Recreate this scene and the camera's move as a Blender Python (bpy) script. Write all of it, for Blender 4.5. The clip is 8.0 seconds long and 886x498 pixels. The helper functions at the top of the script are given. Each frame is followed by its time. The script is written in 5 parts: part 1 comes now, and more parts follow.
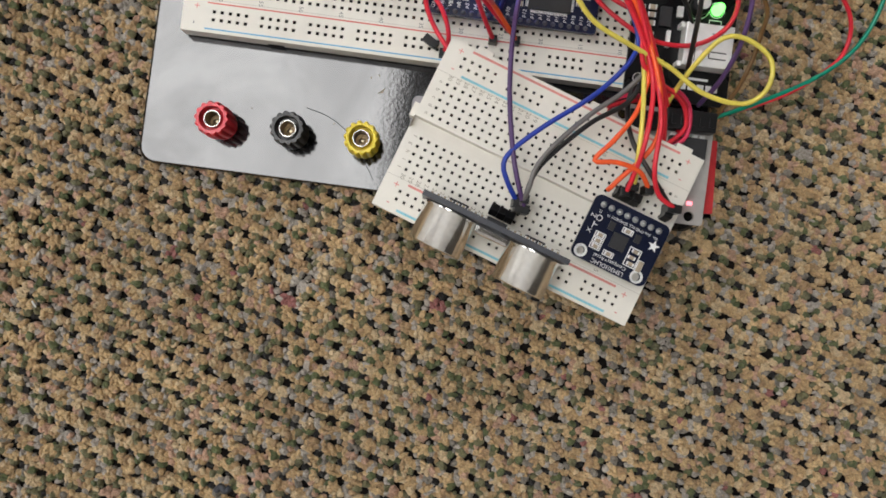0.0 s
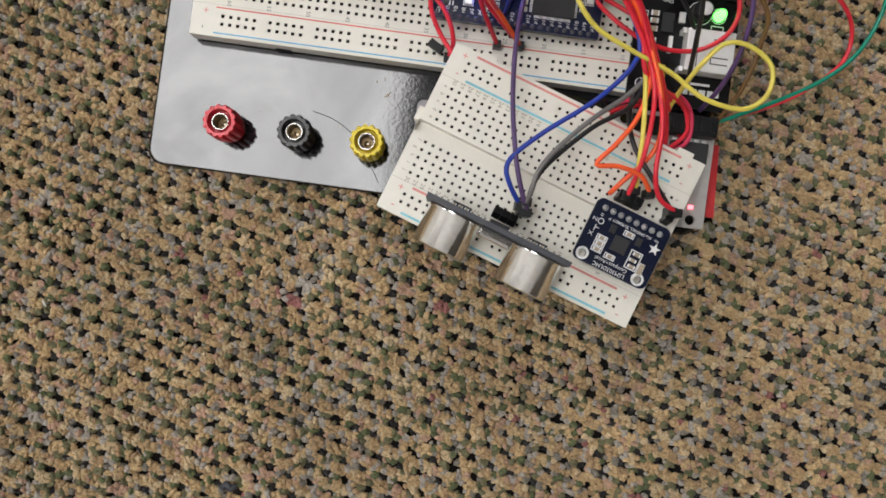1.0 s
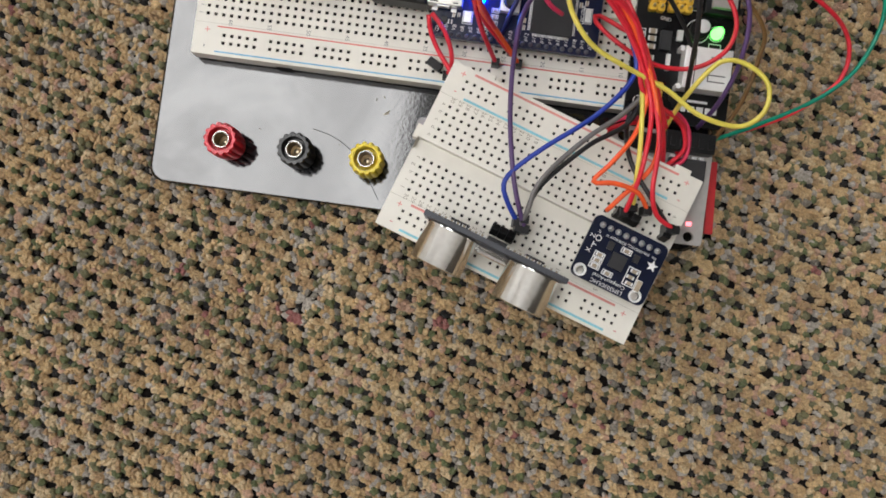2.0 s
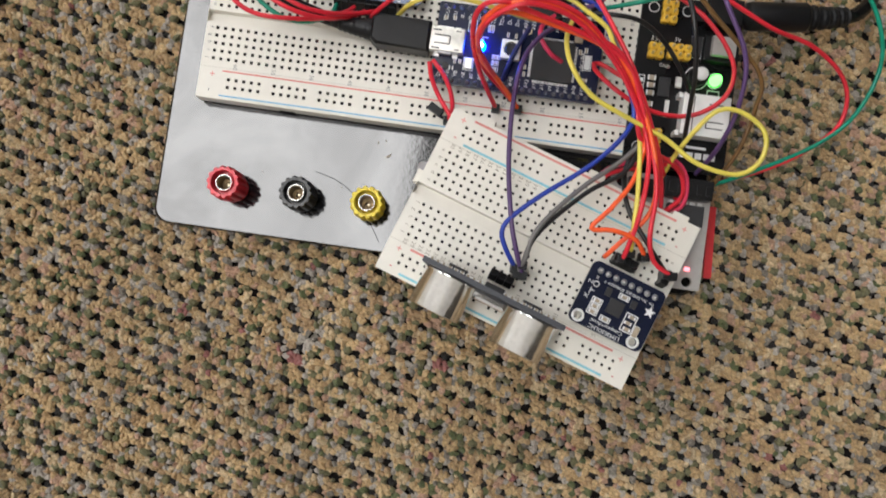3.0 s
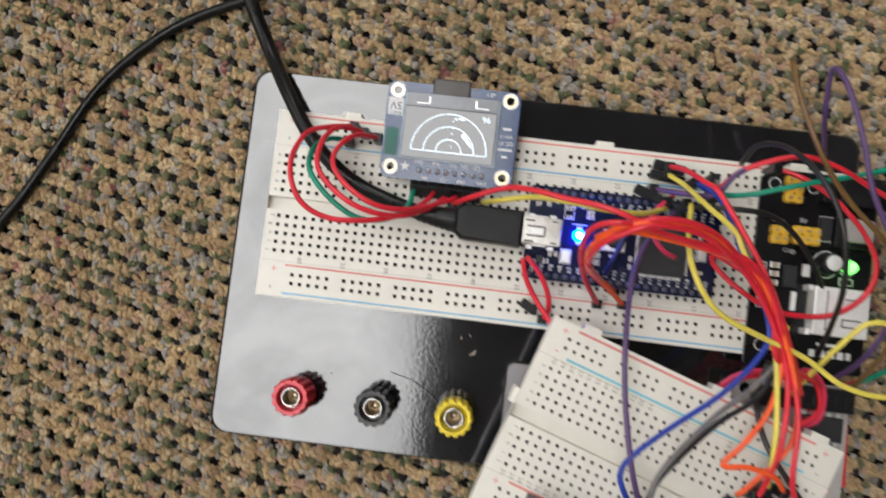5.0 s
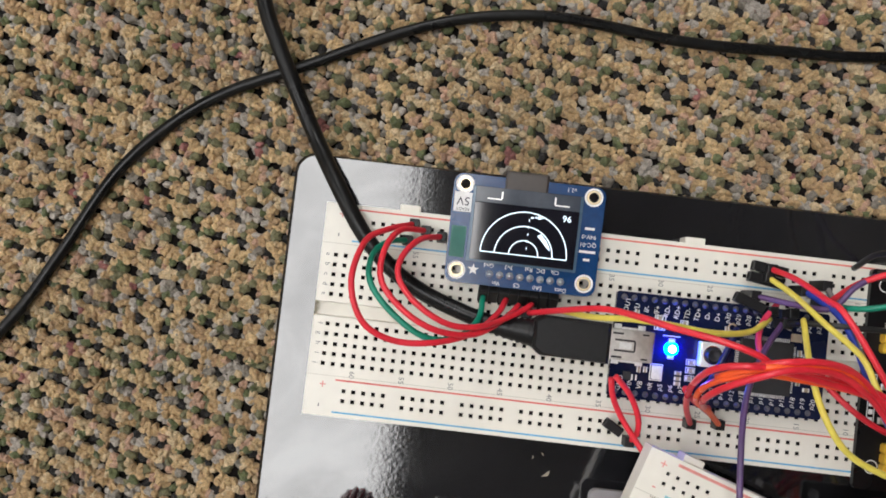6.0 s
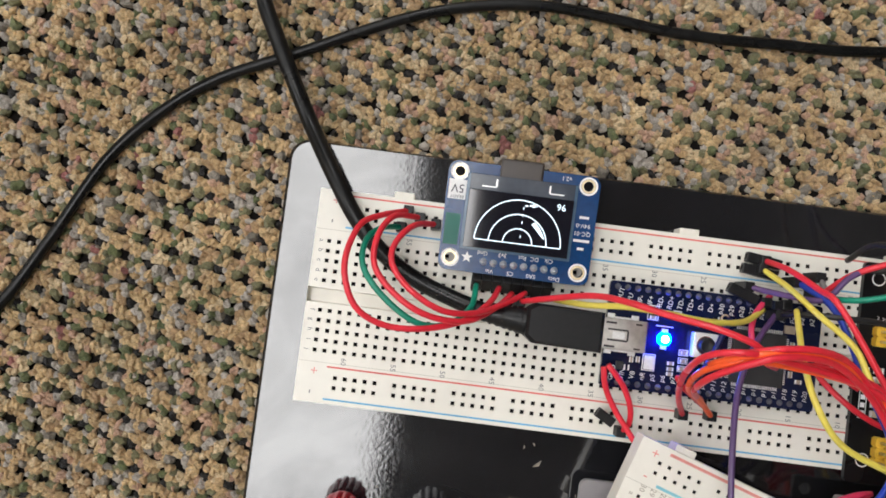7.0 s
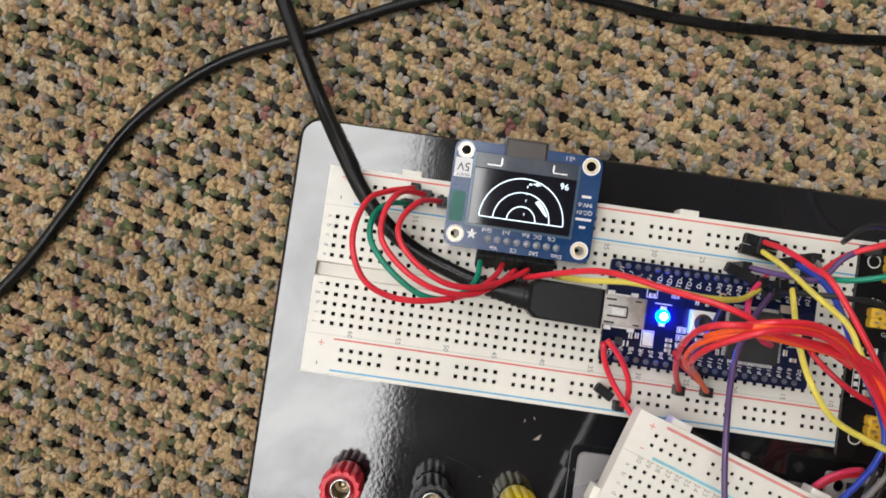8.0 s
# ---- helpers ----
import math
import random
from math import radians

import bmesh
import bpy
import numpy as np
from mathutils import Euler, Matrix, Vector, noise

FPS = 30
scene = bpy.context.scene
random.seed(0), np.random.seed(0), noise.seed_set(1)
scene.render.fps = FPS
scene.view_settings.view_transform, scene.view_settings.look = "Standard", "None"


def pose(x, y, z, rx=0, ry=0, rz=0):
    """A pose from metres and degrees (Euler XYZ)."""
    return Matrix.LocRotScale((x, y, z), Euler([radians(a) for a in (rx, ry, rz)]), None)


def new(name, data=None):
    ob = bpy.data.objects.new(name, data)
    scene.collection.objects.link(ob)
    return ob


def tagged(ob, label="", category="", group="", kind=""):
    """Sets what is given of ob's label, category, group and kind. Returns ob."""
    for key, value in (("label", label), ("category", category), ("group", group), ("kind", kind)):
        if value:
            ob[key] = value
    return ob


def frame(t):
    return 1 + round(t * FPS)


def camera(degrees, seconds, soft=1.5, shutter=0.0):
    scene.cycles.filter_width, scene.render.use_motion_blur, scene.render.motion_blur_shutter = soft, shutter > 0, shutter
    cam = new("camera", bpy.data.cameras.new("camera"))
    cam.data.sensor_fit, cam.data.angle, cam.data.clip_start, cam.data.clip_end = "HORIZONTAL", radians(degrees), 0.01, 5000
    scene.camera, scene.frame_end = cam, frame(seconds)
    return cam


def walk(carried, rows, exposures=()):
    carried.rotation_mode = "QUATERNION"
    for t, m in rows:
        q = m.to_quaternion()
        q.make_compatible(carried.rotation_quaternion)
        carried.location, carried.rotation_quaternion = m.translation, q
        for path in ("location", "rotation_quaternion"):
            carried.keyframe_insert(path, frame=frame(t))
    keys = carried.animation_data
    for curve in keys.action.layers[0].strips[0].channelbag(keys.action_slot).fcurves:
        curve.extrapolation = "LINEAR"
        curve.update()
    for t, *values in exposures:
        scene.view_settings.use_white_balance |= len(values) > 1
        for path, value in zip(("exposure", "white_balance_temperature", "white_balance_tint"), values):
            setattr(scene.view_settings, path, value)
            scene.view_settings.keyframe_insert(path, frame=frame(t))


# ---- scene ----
# ---- camera ----
cam = camera(51.0, 8.0, soft=1.7, shutter=0.4)
ROWS = [
    (0.0, 0.08335, -0.08784, 0.30441, 0.401, -0.808, 7.444),
    (0.5, 0.08531, -0.08796, 0.30656, 0.532, -0.593, 7.409),
    (1.0, 0.08456, -0.08781, 0.30828, 0.541, -0.333, 7.739),
    (1.5, 0.08471, -0.08739, 0.30926, 0.693, -0.077, 7.729),
    (2.8, 0.09269, -0.08403, 0.30986, 2.772, 0.665, 7.916),
    (3.0, 0.08984, -0.08011, 0.31209, 2.892, 0.774, 8.139),
    (3.5, 0.08857, -0.07297, 0.31179, 4.236, 0.9, 7.791),
    (4.0, 0.075, -0.05566, 0.30191, 3.25, 1.999, 7.792),
    (4.5, 0.06867, -0.03976, 0.29311, 4.874, 2.2, 7.531),
    (5.0, 0.05962, -0.02277, 0.27969, 3.443, 1.917, 6.982),
    (5.2, 0.04756, -0.01483, 0.26949, 3.401, 1.588, 6.924),
    (6.3, 0.02648, 0.01022, 0.24868, 2.239, -0.419, 6.485),
    (6.5, 0.02521, 0.00828, 0.24783, 2.163, -0.487, 6.764),
    (7.0, 0.02844, 0.00337, 0.24959, 2.899, -0.558, 7.279),
    (7.5, 0.02814, 0.00253, 0.25216, 2.751, -0.646, 7.492),
    (8.0, 0.02932, -0.00209, 0.25553, 2.701, -0.224, 8.131),
]
walk(cam, [(t, pose(x, y, z, rx, ry, rz)) for t, x, y, z, rx, ry, rz in ROWS],
     exposures=[(0.0, -0.23), (1.5, -0.23), (3.5, -0.09), (5.0, -0.16), (6.5, 0.0), (8.0, 0.0)])

# ---- world and light ----
PANEL = 8.2          # radiance of the ceiling panels
world = bpy.data.worlds.new("world")
scene.world = world
world.use_nodes = True
world.node_tree.nodes["Background"].inputs[0].default_value = (0.9, 0.95, 1.0, 1)
world.node_tree.nodes["Background"].inputs[1].default_value = 0.05

# ---- materials ----
MM = 0.001


def mat(name, color, rough=0.5, metal=0.0, vary=0.12, scale=300.0, bump=0.0, bump_scale=1500.0, spec=0.5, emit=0.0, coat=0.0, alpha=1.0, transmission=0.0, rough_vary=0.1):
    """A surface with colour variation at two scales, uneven gloss and fine relief."""
    m = bpy.data.materials.new(name)
    m.use_nodes = True
    n, l = m.node_tree.nodes, m.node_tree.links
    b = n["Principled BSDF"]
    co = n.new("ShaderNodeTexCoord")
    big, fine = n.new("ShaderNodeTexNoise"), n.new("ShaderNodeTexNoise")
    big.inputs["Scale"].default_value, fine.inputs["Scale"].default_value = scale * 0.2, scale * 2.5
    big.inputs["Detail"].default_value, fine.inputs["Detail"].default_value = 3, 4
    for t in (big, fine):
        l.new(co.outputs["Object"], t.inputs["Vector"])
    add = n.new("ShaderNodeMath"); add.operation = "ADD"
    l.new(big.outputs["Fac"], add.inputs[0]); l.new(fine.outputs["Fac"], add.inputs[1])
    rng = n.new("ShaderNodeMapRange")
    rng.inputs["From Min"].default_value, rng.inputs["From Max"].default_value = 0.6, 1.4
    rng.inputs["To Min"].default_value, rng.inputs["To Max"].default_value = 1 - vary, 1 + vary
    l.new(add.outputs[0], rng.inputs["Value"])
    mul = n.new("ShaderNodeVectorMath"); mul.operation = "SCALE"
    mul.inputs[0].default_value = color
    l.new(rng.outputs["Result"], mul.inputs["Scale"])
    l.new(mul.outputs["Vector"], b.inputs["Base Color"])
    rr = n.new("ShaderNodeMapRange")
    rr.inputs["From Min"].default_value, rr.inputs["From Max"].default_value = 0.3, 0.7
    rr.inputs["To Min"].default_value, rr.inputs["To Max"].default_value = max(rough - rough_vary, 0.02), min(rough + rough_vary, 1)
    l.new(big.outputs["Fac"], rr.inputs["Value"])
    l.new(rr.outputs["Result"], b.inputs["Roughness"])
    b.inputs["Metallic"].default_value = metal
    b.inputs["Specular IOR Level"].default_value = spec
    b.inputs["Coat Weight"].default_value = coat
    b.inputs["Transmission Weight"].default_value = transmission
    b.inputs["Alpha"].default_value = alpha
    if bump:
        bt, bn = n.new("ShaderNodeTexNoise"), n.new("ShaderNodeBump")
        bt.inputs["Scale"].default_value, bt.inputs["Detail"].default_value = bump_scale, 3
        bn.inputs["Strength"].default_value, bn.inputs["Distance"].default_value = bump, 0.0003
        l.new(co.outputs["Object"], bt.inputs["Vector"])
        l.new(bt.outputs["Fac"], bn.inputs["Height"])
        l.new(bn.outputs["Normal"], b.inputs["Normal"])
    if emit:
        b.inputs["Emission Color"].default_value = (*color, 1)
        b.inputs["Emission Strength"].default_value = emit
    return m


def carpet_material(name, islands):
    """Loop-pile yarn in tan, olive, grey and black; one colour for each tuft."""
    m = bpy.data.materials.new(name)
    m.use_nodes = True
    n, l = m.node_tree.nodes, m.node_tree.links
    b = n["Principled BSDF"]
    co = n.new("ShaderNodeTexCoord")
    ramp = n.new("ShaderNodeValToRGB")
    ramp.color_ramp.interpolation = "CONSTANT"
    stops = [(0.0, (0.56, 0.382, 0.198)), (0.20, (0.65, 0.462, 0.245)), (0.36, (0.50, 0.33, 0.178)), (0.46, (0.68, 0.52, 0.315)),
             (0.60, (0.20, 0.188, 0.098)), (0.68, (0.14, 0.16, 0.07)), (0.74, (0.48, 0.43, 0.375)), (0.83, (0.27, 0.24, 0.20)),
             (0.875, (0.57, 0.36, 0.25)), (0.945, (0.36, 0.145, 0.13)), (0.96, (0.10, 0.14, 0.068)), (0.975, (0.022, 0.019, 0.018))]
    e = ramp.color_ramp.elements
    while len(e) < len(stops):
        e.new(0.5)
    for el, (p, c) in zip(e, stops):
        el.position, el.color = p, (*c, 1)
    if islands:
        g = n.new("ShaderNodeAttribute")
        g.attribute_name = "yarn"
        l.new(g.outputs["Fac"], ramp.inputs["Fac"])
    else:
        v = n.new("ShaderNodeTexVoronoi")
        v.inputs["Scale"].default_value = 330
        sep = n.new("ShaderNodeSeparateColor")
        l.new(co.outputs["Object"], v.inputs["Vector"])
        l.new(v.outputs["Color"], sep.inputs["Color"])
        l.new(sep.outputs["Red"], ramp.inputs["Fac"])
    fibre, patch = n.new("ShaderNodeTexNoise"), n.new("ShaderNodeTexNoise")
    fibre.inputs["Scale"].default_value, fibre.inputs["Detail"].default_value, fibre.inputs["Roughness"].default_value = 1300, 7, 0.72
    fibre.inputs["Distortion"].default_value = 0.8
    patch.inputs["Scale"].default_value = 25
    add = n.new("ShaderNodeMath"); add.operation = "ADD"
    l.new(co.outputs["Object"], fibre.inputs["Vector"]); l.new(co.outputs["Object"], patch.inputs["Vector"])
    soft = n.new("ShaderNodeMath"); soft.operation = "MULTIPLY"
    soft.inputs[1].default_value = 0.3
    l.new(patch.outputs["Fac"], soft.inputs[0])
    l.new(fibre.outputs["Fac"], add.inputs[0]); l.new(soft.outputs[0], add.inputs[1])
    rng = n.new("ShaderNodeMapRange")
    rng.inputs["From Min"].default_value, rng.inputs["From Max"].default_value = 0.43, 0.87
    rng.inputs["To Min"].default_value, rng.inputs["To Max"].default_value = 0.42, 1.5
    l.new(add.outputs[0], rng.inputs["Value"])
    mul = n.new("ShaderNodeVectorMath"); mul.operation = "SCALE"
    l.new(ramp.outputs["Color"], mul.inputs[0]); l.new(rng.outputs["Result"], mul.inputs["Scale"])
    l.new(mul.outputs["Vector"], b.inputs["Base Color"])
    b.inputs["Roughness"].default_value = 0.9
    b.inputs["Specular IOR Level"].default_value = 0.15
    b.inputs["Sheen Weight"].default_value = 0.15
    bn = n.new("ShaderNodeBump")
    bn.inputs["Strength"].default_value, bn.inputs["Distance"].default_value = 0.9, 0.0010
    l.new(fibre.outputs["Fac"], bn.inputs["Height"])
    l.new(bn.outputs["Normal"], b.inputs["Normal"])
    return m


M_CARPET = carpet_material("carpet_yarn", True)
M_CARPET_FAR = carpet_material("carpet_far", False)
M_WALL = mat("wall_paint", (0.74, 0.74, 0.73), 0.8, vary=0.05, scale=4)
# dark colour for the added east wall, to cut bounced light
M_WALL_DARK = mat("light_absorbing_wall", (0.075, 0.068, 0.060), 0.8, vary=0.08, scale=4)
# unseen ceiling, darkened so the plate mirrors black beside the light panel
M_CEIL = mat("dark_ceiling", (0.13, 0.128, 0.125), 0.9, vary=0.06, scale=60)
M_FRAME = mat("lamp_frame", (0.75, 0.75, 0.75), 0.5)
M_PANEL = mat("lamp_diffuser", (0.99, 0.99, 0.995), 0.6, vary=0.0, emit=PANEL)
M_PLATE = mat("black_gloss_plate", (0.012, 0.012, 0.014), 0.075, vary=0.3, scale=160, bump=0.05, bump_scale=900, rough_vary=0.03, spec=0.8)


def smudge(m, low, high):
    """Finger marks: uneven gloss in soft blotches."""
    n, l = m.node_tree.nodes, m.node_tree.links
    co, t, r = n.new("ShaderNodeTexCoord"), n.new("ShaderNodeTexNoise"), n.new("ShaderNodeMapRange")
    t.inputs["Scale"].default_value, t.inputs["Detail"].default_value, t.inputs["Distortion"].default_value = 26, 5, 1.2
    r.inputs["From Min"].default_value, r.inputs["From Max"].default_value = 0.36, 0.64
    r.inputs["To Min"].default_value, r.inputs["To Max"].default_value = low, high
    l.new(co.outputs["Object"], t.inputs["Vector"])
    l.new(t.outputs["Fac"], r.inputs["Value"])
    l.new(r.outputs["Result"], n["Principled BSDF"].inputs["Specular IOR Level"])


smudge(M_PLATE, 0.78, 1.0)
M_PLATE_EDGE = mat("black_rubber", (0.02, 0.02, 0.02), 0.7)
M_ABS = mat("white_abs", (0.80, 0.77, 0.69), 0.42, vary=0.05, scale=90, bump=0.05, bump_scale=2500)
# near-black colour that stands in for shade between the tufts
M_GAP_SHADE = mat("carpet_gap_shade", (0.014, 0.012, 0.011), 1.0, vary=0.3, scale=300, spec=0.0)
# near black painted for shade inside sockets and notches; also colours the foam backing
M_SLOT = mat("slot_shade_and_foam", (0.010, 0.010, 0.010), 0.8, spec=0.1)
M_REDLINE = mat("red_ink", (0.74, 0.17, 0.15), 0.6, vary=0.25, scale=700)
M_PINKLINE = mat("faded_red_ink", (0.72, 0.28, 0.25), 0.6, vary=0.25, scale=700)
M_BLUELINE = mat("blue_ink", (0.11, 0.42, 0.66), 0.6, vary=0.25, scale=700)
M_CYANLINE = mat("pale_blue_ink", (0.25, 0.60, 0.68), 0.6, vary=0.2, scale=700)
M_INK = mat("grey_ink", (0.20, 0.20, 0.19), 0.7, vary=0.3, scale=900)
# darker tone painted for the shade in the seam grooves
M_SEAM = mat("board_seam_shade", (0.55, 0.52, 0.45), 0.7, vary=0.1)
M_FADED = mat("tan_ink", (0.34, 0.30, 0.235), 0.7, vary=0.3, scale=900)
M_PCB_NAVY = mat("navy_pcb", (0.004, 0.008, 0.034), 0.24, vary=0.3, scale=250, bump=0.05, coat=0.1, spec=0.35)
M_PCB_BLUE = mat("blue_pcb", (0.003, 0.040, 0.14), 0.2, vary=0.25, scale=250, bump=0.04, coat=0.1, spec=0.45)
M_PCB_DARK = mat("dark_navy_pcb", (0.003, 0.006, 0.024), 0.4, vary=0.3, scale=250, bump=0.05, spec=0.2)
M_PCB_BLACK = mat("black_pcb", (0.006, 0.006, 0.007), 0.3, vary=0.3, scale=250, bump=0.05, spec=0.3)
M_PCB_GREY = mat("grey_pcb", (0.42, 0.40, 0.38), 0.5, vary=0.12, scale=150)
M_PCB_RED = mat("red_pcb", (0.60, 0.025, 0.03), 0.4, vary=0.15, scale=200)
M_SONAR_PCB = mat("sonar_pcb", (0.045, 0.048, 0.06), 0.45, vary=0.2, scale=200)
M_SILK = mat("white_silkscreen", (0.80, 0.80, 0.80), 0.6, vary=0.1, scale=900)
M_DULL_PIN = mat("dull_solder", (0.22, 0.22, 0.25), 0.5, metal=0.6, vary=0.15, scale=600)
M_TIN = mat("tin_solder", (0.78, 0.78, 0.77), 0.38, metal=0.65, vary=0.15, scale=600, bump=0.1)
M_SHELL = mat("worn_steel_shell", (0.66, 0.64, 0.60), 0.36, metal=1.0, vary=0.2, scale=300, bump=0.15, bump_scale=500)
M_TINPLATE = mat("tinplate", (0.90, 0.90, 0.88), 0.42, metal=0.3, vary=0.06, scale=200, bump=0.05)
M_STEEL = mat("bright_steel", (0.66, 0.65, 0.63), 0.24, metal=1.0, vary=0.08, scale=200, bump=0.03, bump_scale=3000)
M_ALU = mat("brushed_aluminium", (0.86, 0.85, 0.83), 0.13, metal=1.0, vary=0.14, scale=250, bump=0.12, bump_scale=330)
M_BRASS = mat("brass", (0.46, 0.38, 0.27), 0.35, metal=1.0, vary=0.15, scale=400)
M_GOLD = mat("gold_ring", (0.70, 0.58, 0.38), 0.35, metal=1.0, vary=0.1)
M_CHIP = mat("chip_black", (0.016, 0.016, 0.018), 0.55, vary=0.2, scale=400, bump=0.05)
M_BLACK = mat("black_plastic", (0.008, 0.008, 0.009), 0.42, vary=0.3, scale=300, bump=0.05, spec=0.28)
M_CABLE = mat("black_cable_pvc", (0.007, 0.007, 0.007), 0.27, vary=0.3, scale=200, bump=0.06, bump_scale=1200, spec=0.22)
M_JUMP = mat("yellow_header_plastic", (0.84, 0.52, 0.05), 0.45, vary=0.15, scale=500)
M_WHITE = mat("white_plastic", (0.78, 0.78, 0.76), 0.4, vary=0.05)
M_CERAMIC = mat("ceramic_tan", (0.40, 0.33, 0.24), 0.5, vary=0.2)
M_GREENLED = mat("green_led", (0.16, 1.0, 0.14), 0.3, vary=0.0, emit=4.0)
M_BLUELED = mat("blue_led", (0.05, 0.42, 1.0), 0.3, vary=0.0, emit=160.0)
M_BLUELENS = mat("blue_led_lens", (0.0, 0.02, 1.0), 0.3, vary=0.0, emit=240.0)
M_REDLED = mat("red_led", (1.0, 0.25, 0.30), 0.3, vary=0.0, emit=2.5)
M_OLED_GLASS = mat("display_glass", (0.008, 0.008, 0.014), 0.05, vary=0.1, spec=0.75, rough_vary=0.02)
M_OLED_CLEAR = mat("display_margin", (0.055, 0.065, 0.085), 0.12, vary=0.15, spec=0.6)
M_OLED_RIM = mat("display_border", (0.07, 0.13, 0.20), 0.15, vary=0.15, spec=0.6)
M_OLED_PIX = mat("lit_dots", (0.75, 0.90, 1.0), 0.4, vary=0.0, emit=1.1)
M_FLEX = mat("flex_ribbon", (0.035, 0.025, 0.02), 0.35, vary=0.2)
M_GREENTAPE = mat("green_mask", (0.01, 0.13, 0.10), 0.4, vary=0.1)
M_CLEAR = mat("frosted_plastic", (0.36, 0.34, 0.35), 0.28, vary=0.12, scale=80, transmission=0.25)
M_POST = {"red": mat("post_red", (0.74, 0.028, 0.05), 0.34, vary=0.15), "black": mat("post_black", (0.018, 0.018, 0.019), 0.36, vary=0.25), "yellow": mat("post_yellow", (0.78, 0.60, 0.015), 0.36, vary=0.1)}
WIRE_COLORS = {"red": (0.74, 0.024, 0.045), "crimson": (0.74, 0.045, 0.12), "orange": (0.95, 0.12, 0.026), "yellow": (0.78, 0.66, 0.11), "green": (0.0, 0.26, 0.16),
               "blue": (0.015, 0.045, 0.36), "navy": (0.008, 0.014, 0.09), "purple": (0.095, 0.048, 0.15), "grey": (0.17, 0.16, 0.155), "black": (0.013, 0.013, 0.014), "brown": (0.17, 0.09, 0.028)}
M_WIRE = {k: mat("wire_" + k, c, 0.36, vary=0.14, scale=150, bump=0.05, bump_scale=900) for k, c in WIRE_COLORS.items()}


# ---- mesh helpers (millimetres) ----
def thing(name, x=0.0, y=0.0, z=0.0, rz=0.0, rx=0.0, label="", category="", group="", kind=""):
    ob = new(name)
    ob.empty_display_size = 0.005
    ob.matrix_basis = pose(x * MM, y * MM, z * MM, rx, 0, rz)
    return tagged(ob, label, category, group, kind)


def part(name, bm, material, parent=None, label="", smooth=False):
    """Links a bmesh in millimetres as one mesh object under its thing."""
    bmesh.ops.scale(bm, vec=(MM, MM, MM), verts=bm.verts)
    me = bpy.data.meshes.new(name)
    bm.to_mesh(me)
    bm.free()
    for m in (material if isinstance(material, (list, tuple)) else [material]):
        me.materials.append(m)
    if smooth:
        for p in me.polygons:
            p.use_smooth = True
    ob = new(name, me)
    ob.parent = parent
    if label:
        tagged(ob, label)
    return ob


def piece(name, data, parent, x, y, z, rz=0.0):
    ob = new(name, data)
    ob.parent = parent
    ob.matrix_basis = pose(x * MM, y * MM, z * MM, 0, 0, rz)
    return ob


def box(bm, x0, x1, y0, y1, z0, z1, bevel=0.0, mi=0, rz=0.0):
    r = bmesh.ops.create_cube(bm, size=1)
    vs = r["verts"]
    m = Matrix.Translation(((x0 + x1) / 2, (y0 + y1) / 2, (z0 + z1) / 2)) @ Matrix.Rotation(radians(rz), 4, "Z") @ Matrix.Diagonal((abs(x1 - x0), abs(y1 - y0), abs(z1 - z0), 1))
    bmesh.ops.transform(bm, matrix=m, verts=vs)
    faces = {f for v in vs for f in v.link_faces}
    for f in faces:
        f.material_index = mi
    if bevel:
        bmesh.ops.bevel(bm, geom=list({e for v in vs for e in v.link_edges}), offset=bevel, segments=2, affect="EDGES", profile=0.6)
    return vs


def ring(bm, r, z, n, fn=None, cx=0.0, cy=0.0):
    return [bm.verts.new((cx + (fn(i / n) if fn else r) * math.cos(2 * math.pi * i / n), cy + (fn(i / n) if fn else r) * math.sin(2 * math.pi * i / n), z)) for i in range(n)]


def lathe(bm, profile, n=24, cx=0.0, cy=0.0, mi=0, caps=(True, True), fns=None):
    """Rings of (radius, height) joined to a turned solid."""
    rows = [ring(bm, r, z, n, fns[k] if fns else None, cx, cy) for k, (r, z) in enumerate(profile)]
    for a, b in zip(rows, rows[1:]):
        for i in range(n):
            bm.faces.new((a[i], a[(i + 1) % n], b[(i + 1) % n], b[i])).material_index = mi
    if caps[0]:
        bm.faces.new(rows[0][::-1]).material_index = mi
    if caps[1]:
        bm.faces.new(rows[-1]).material_index = mi
    return [v for r in rows for v in r]


def outline(x0, x1, y0, y1, r, n=6):
    pts = []
    for cx, cy, a0 in ((x1 - r, y1 - r, 0), (x0 + r, y1 - r, 90), (x0 + r, y0 + r, 180), (x1 - r, y0 + r, 270)):
        for k in range(n + 1):
            a = radians(a0 + 90 * k / n)
            pts.append((cx + r * math.cos(a), cy + r * math.sin(a)))
    return pts


def slab(bm, pts, z0, z1, mi=0, chamfer=0.0):
    """A flat piece with the outline pts, its top edge eased by the chamfer."""
    cx, cy = sum(p[0] for p in pts) / len(pts), sum(p[1] for p in pts) / len(pts)

    def loop(z, inset):
        out = []
        for x, y in pts:
            d = math.hypot(x - cx, y - cy) or 1
            out.append(bm.verts.new((x - (x - cx) / d * inset, y - (y - cy) / d * inset, z)))
        return out
    rows = [loop(z0, 0), loop(z1 - chamfer, 0)] + ([loop(z1, chamfer)] if chamfer else [])
    n = len(pts)
    for a, b in zip(rows, rows[1:]):
        for i in range(n):
            bm.faces.new((a[i], a[(i + 1) % n], b[(i + 1) % n], b[i])).material_index = mi
    bm.faces.new(rows[0][::-1]).material_index = mi
    bm.faces.new(rows[-1]).material_index = mi


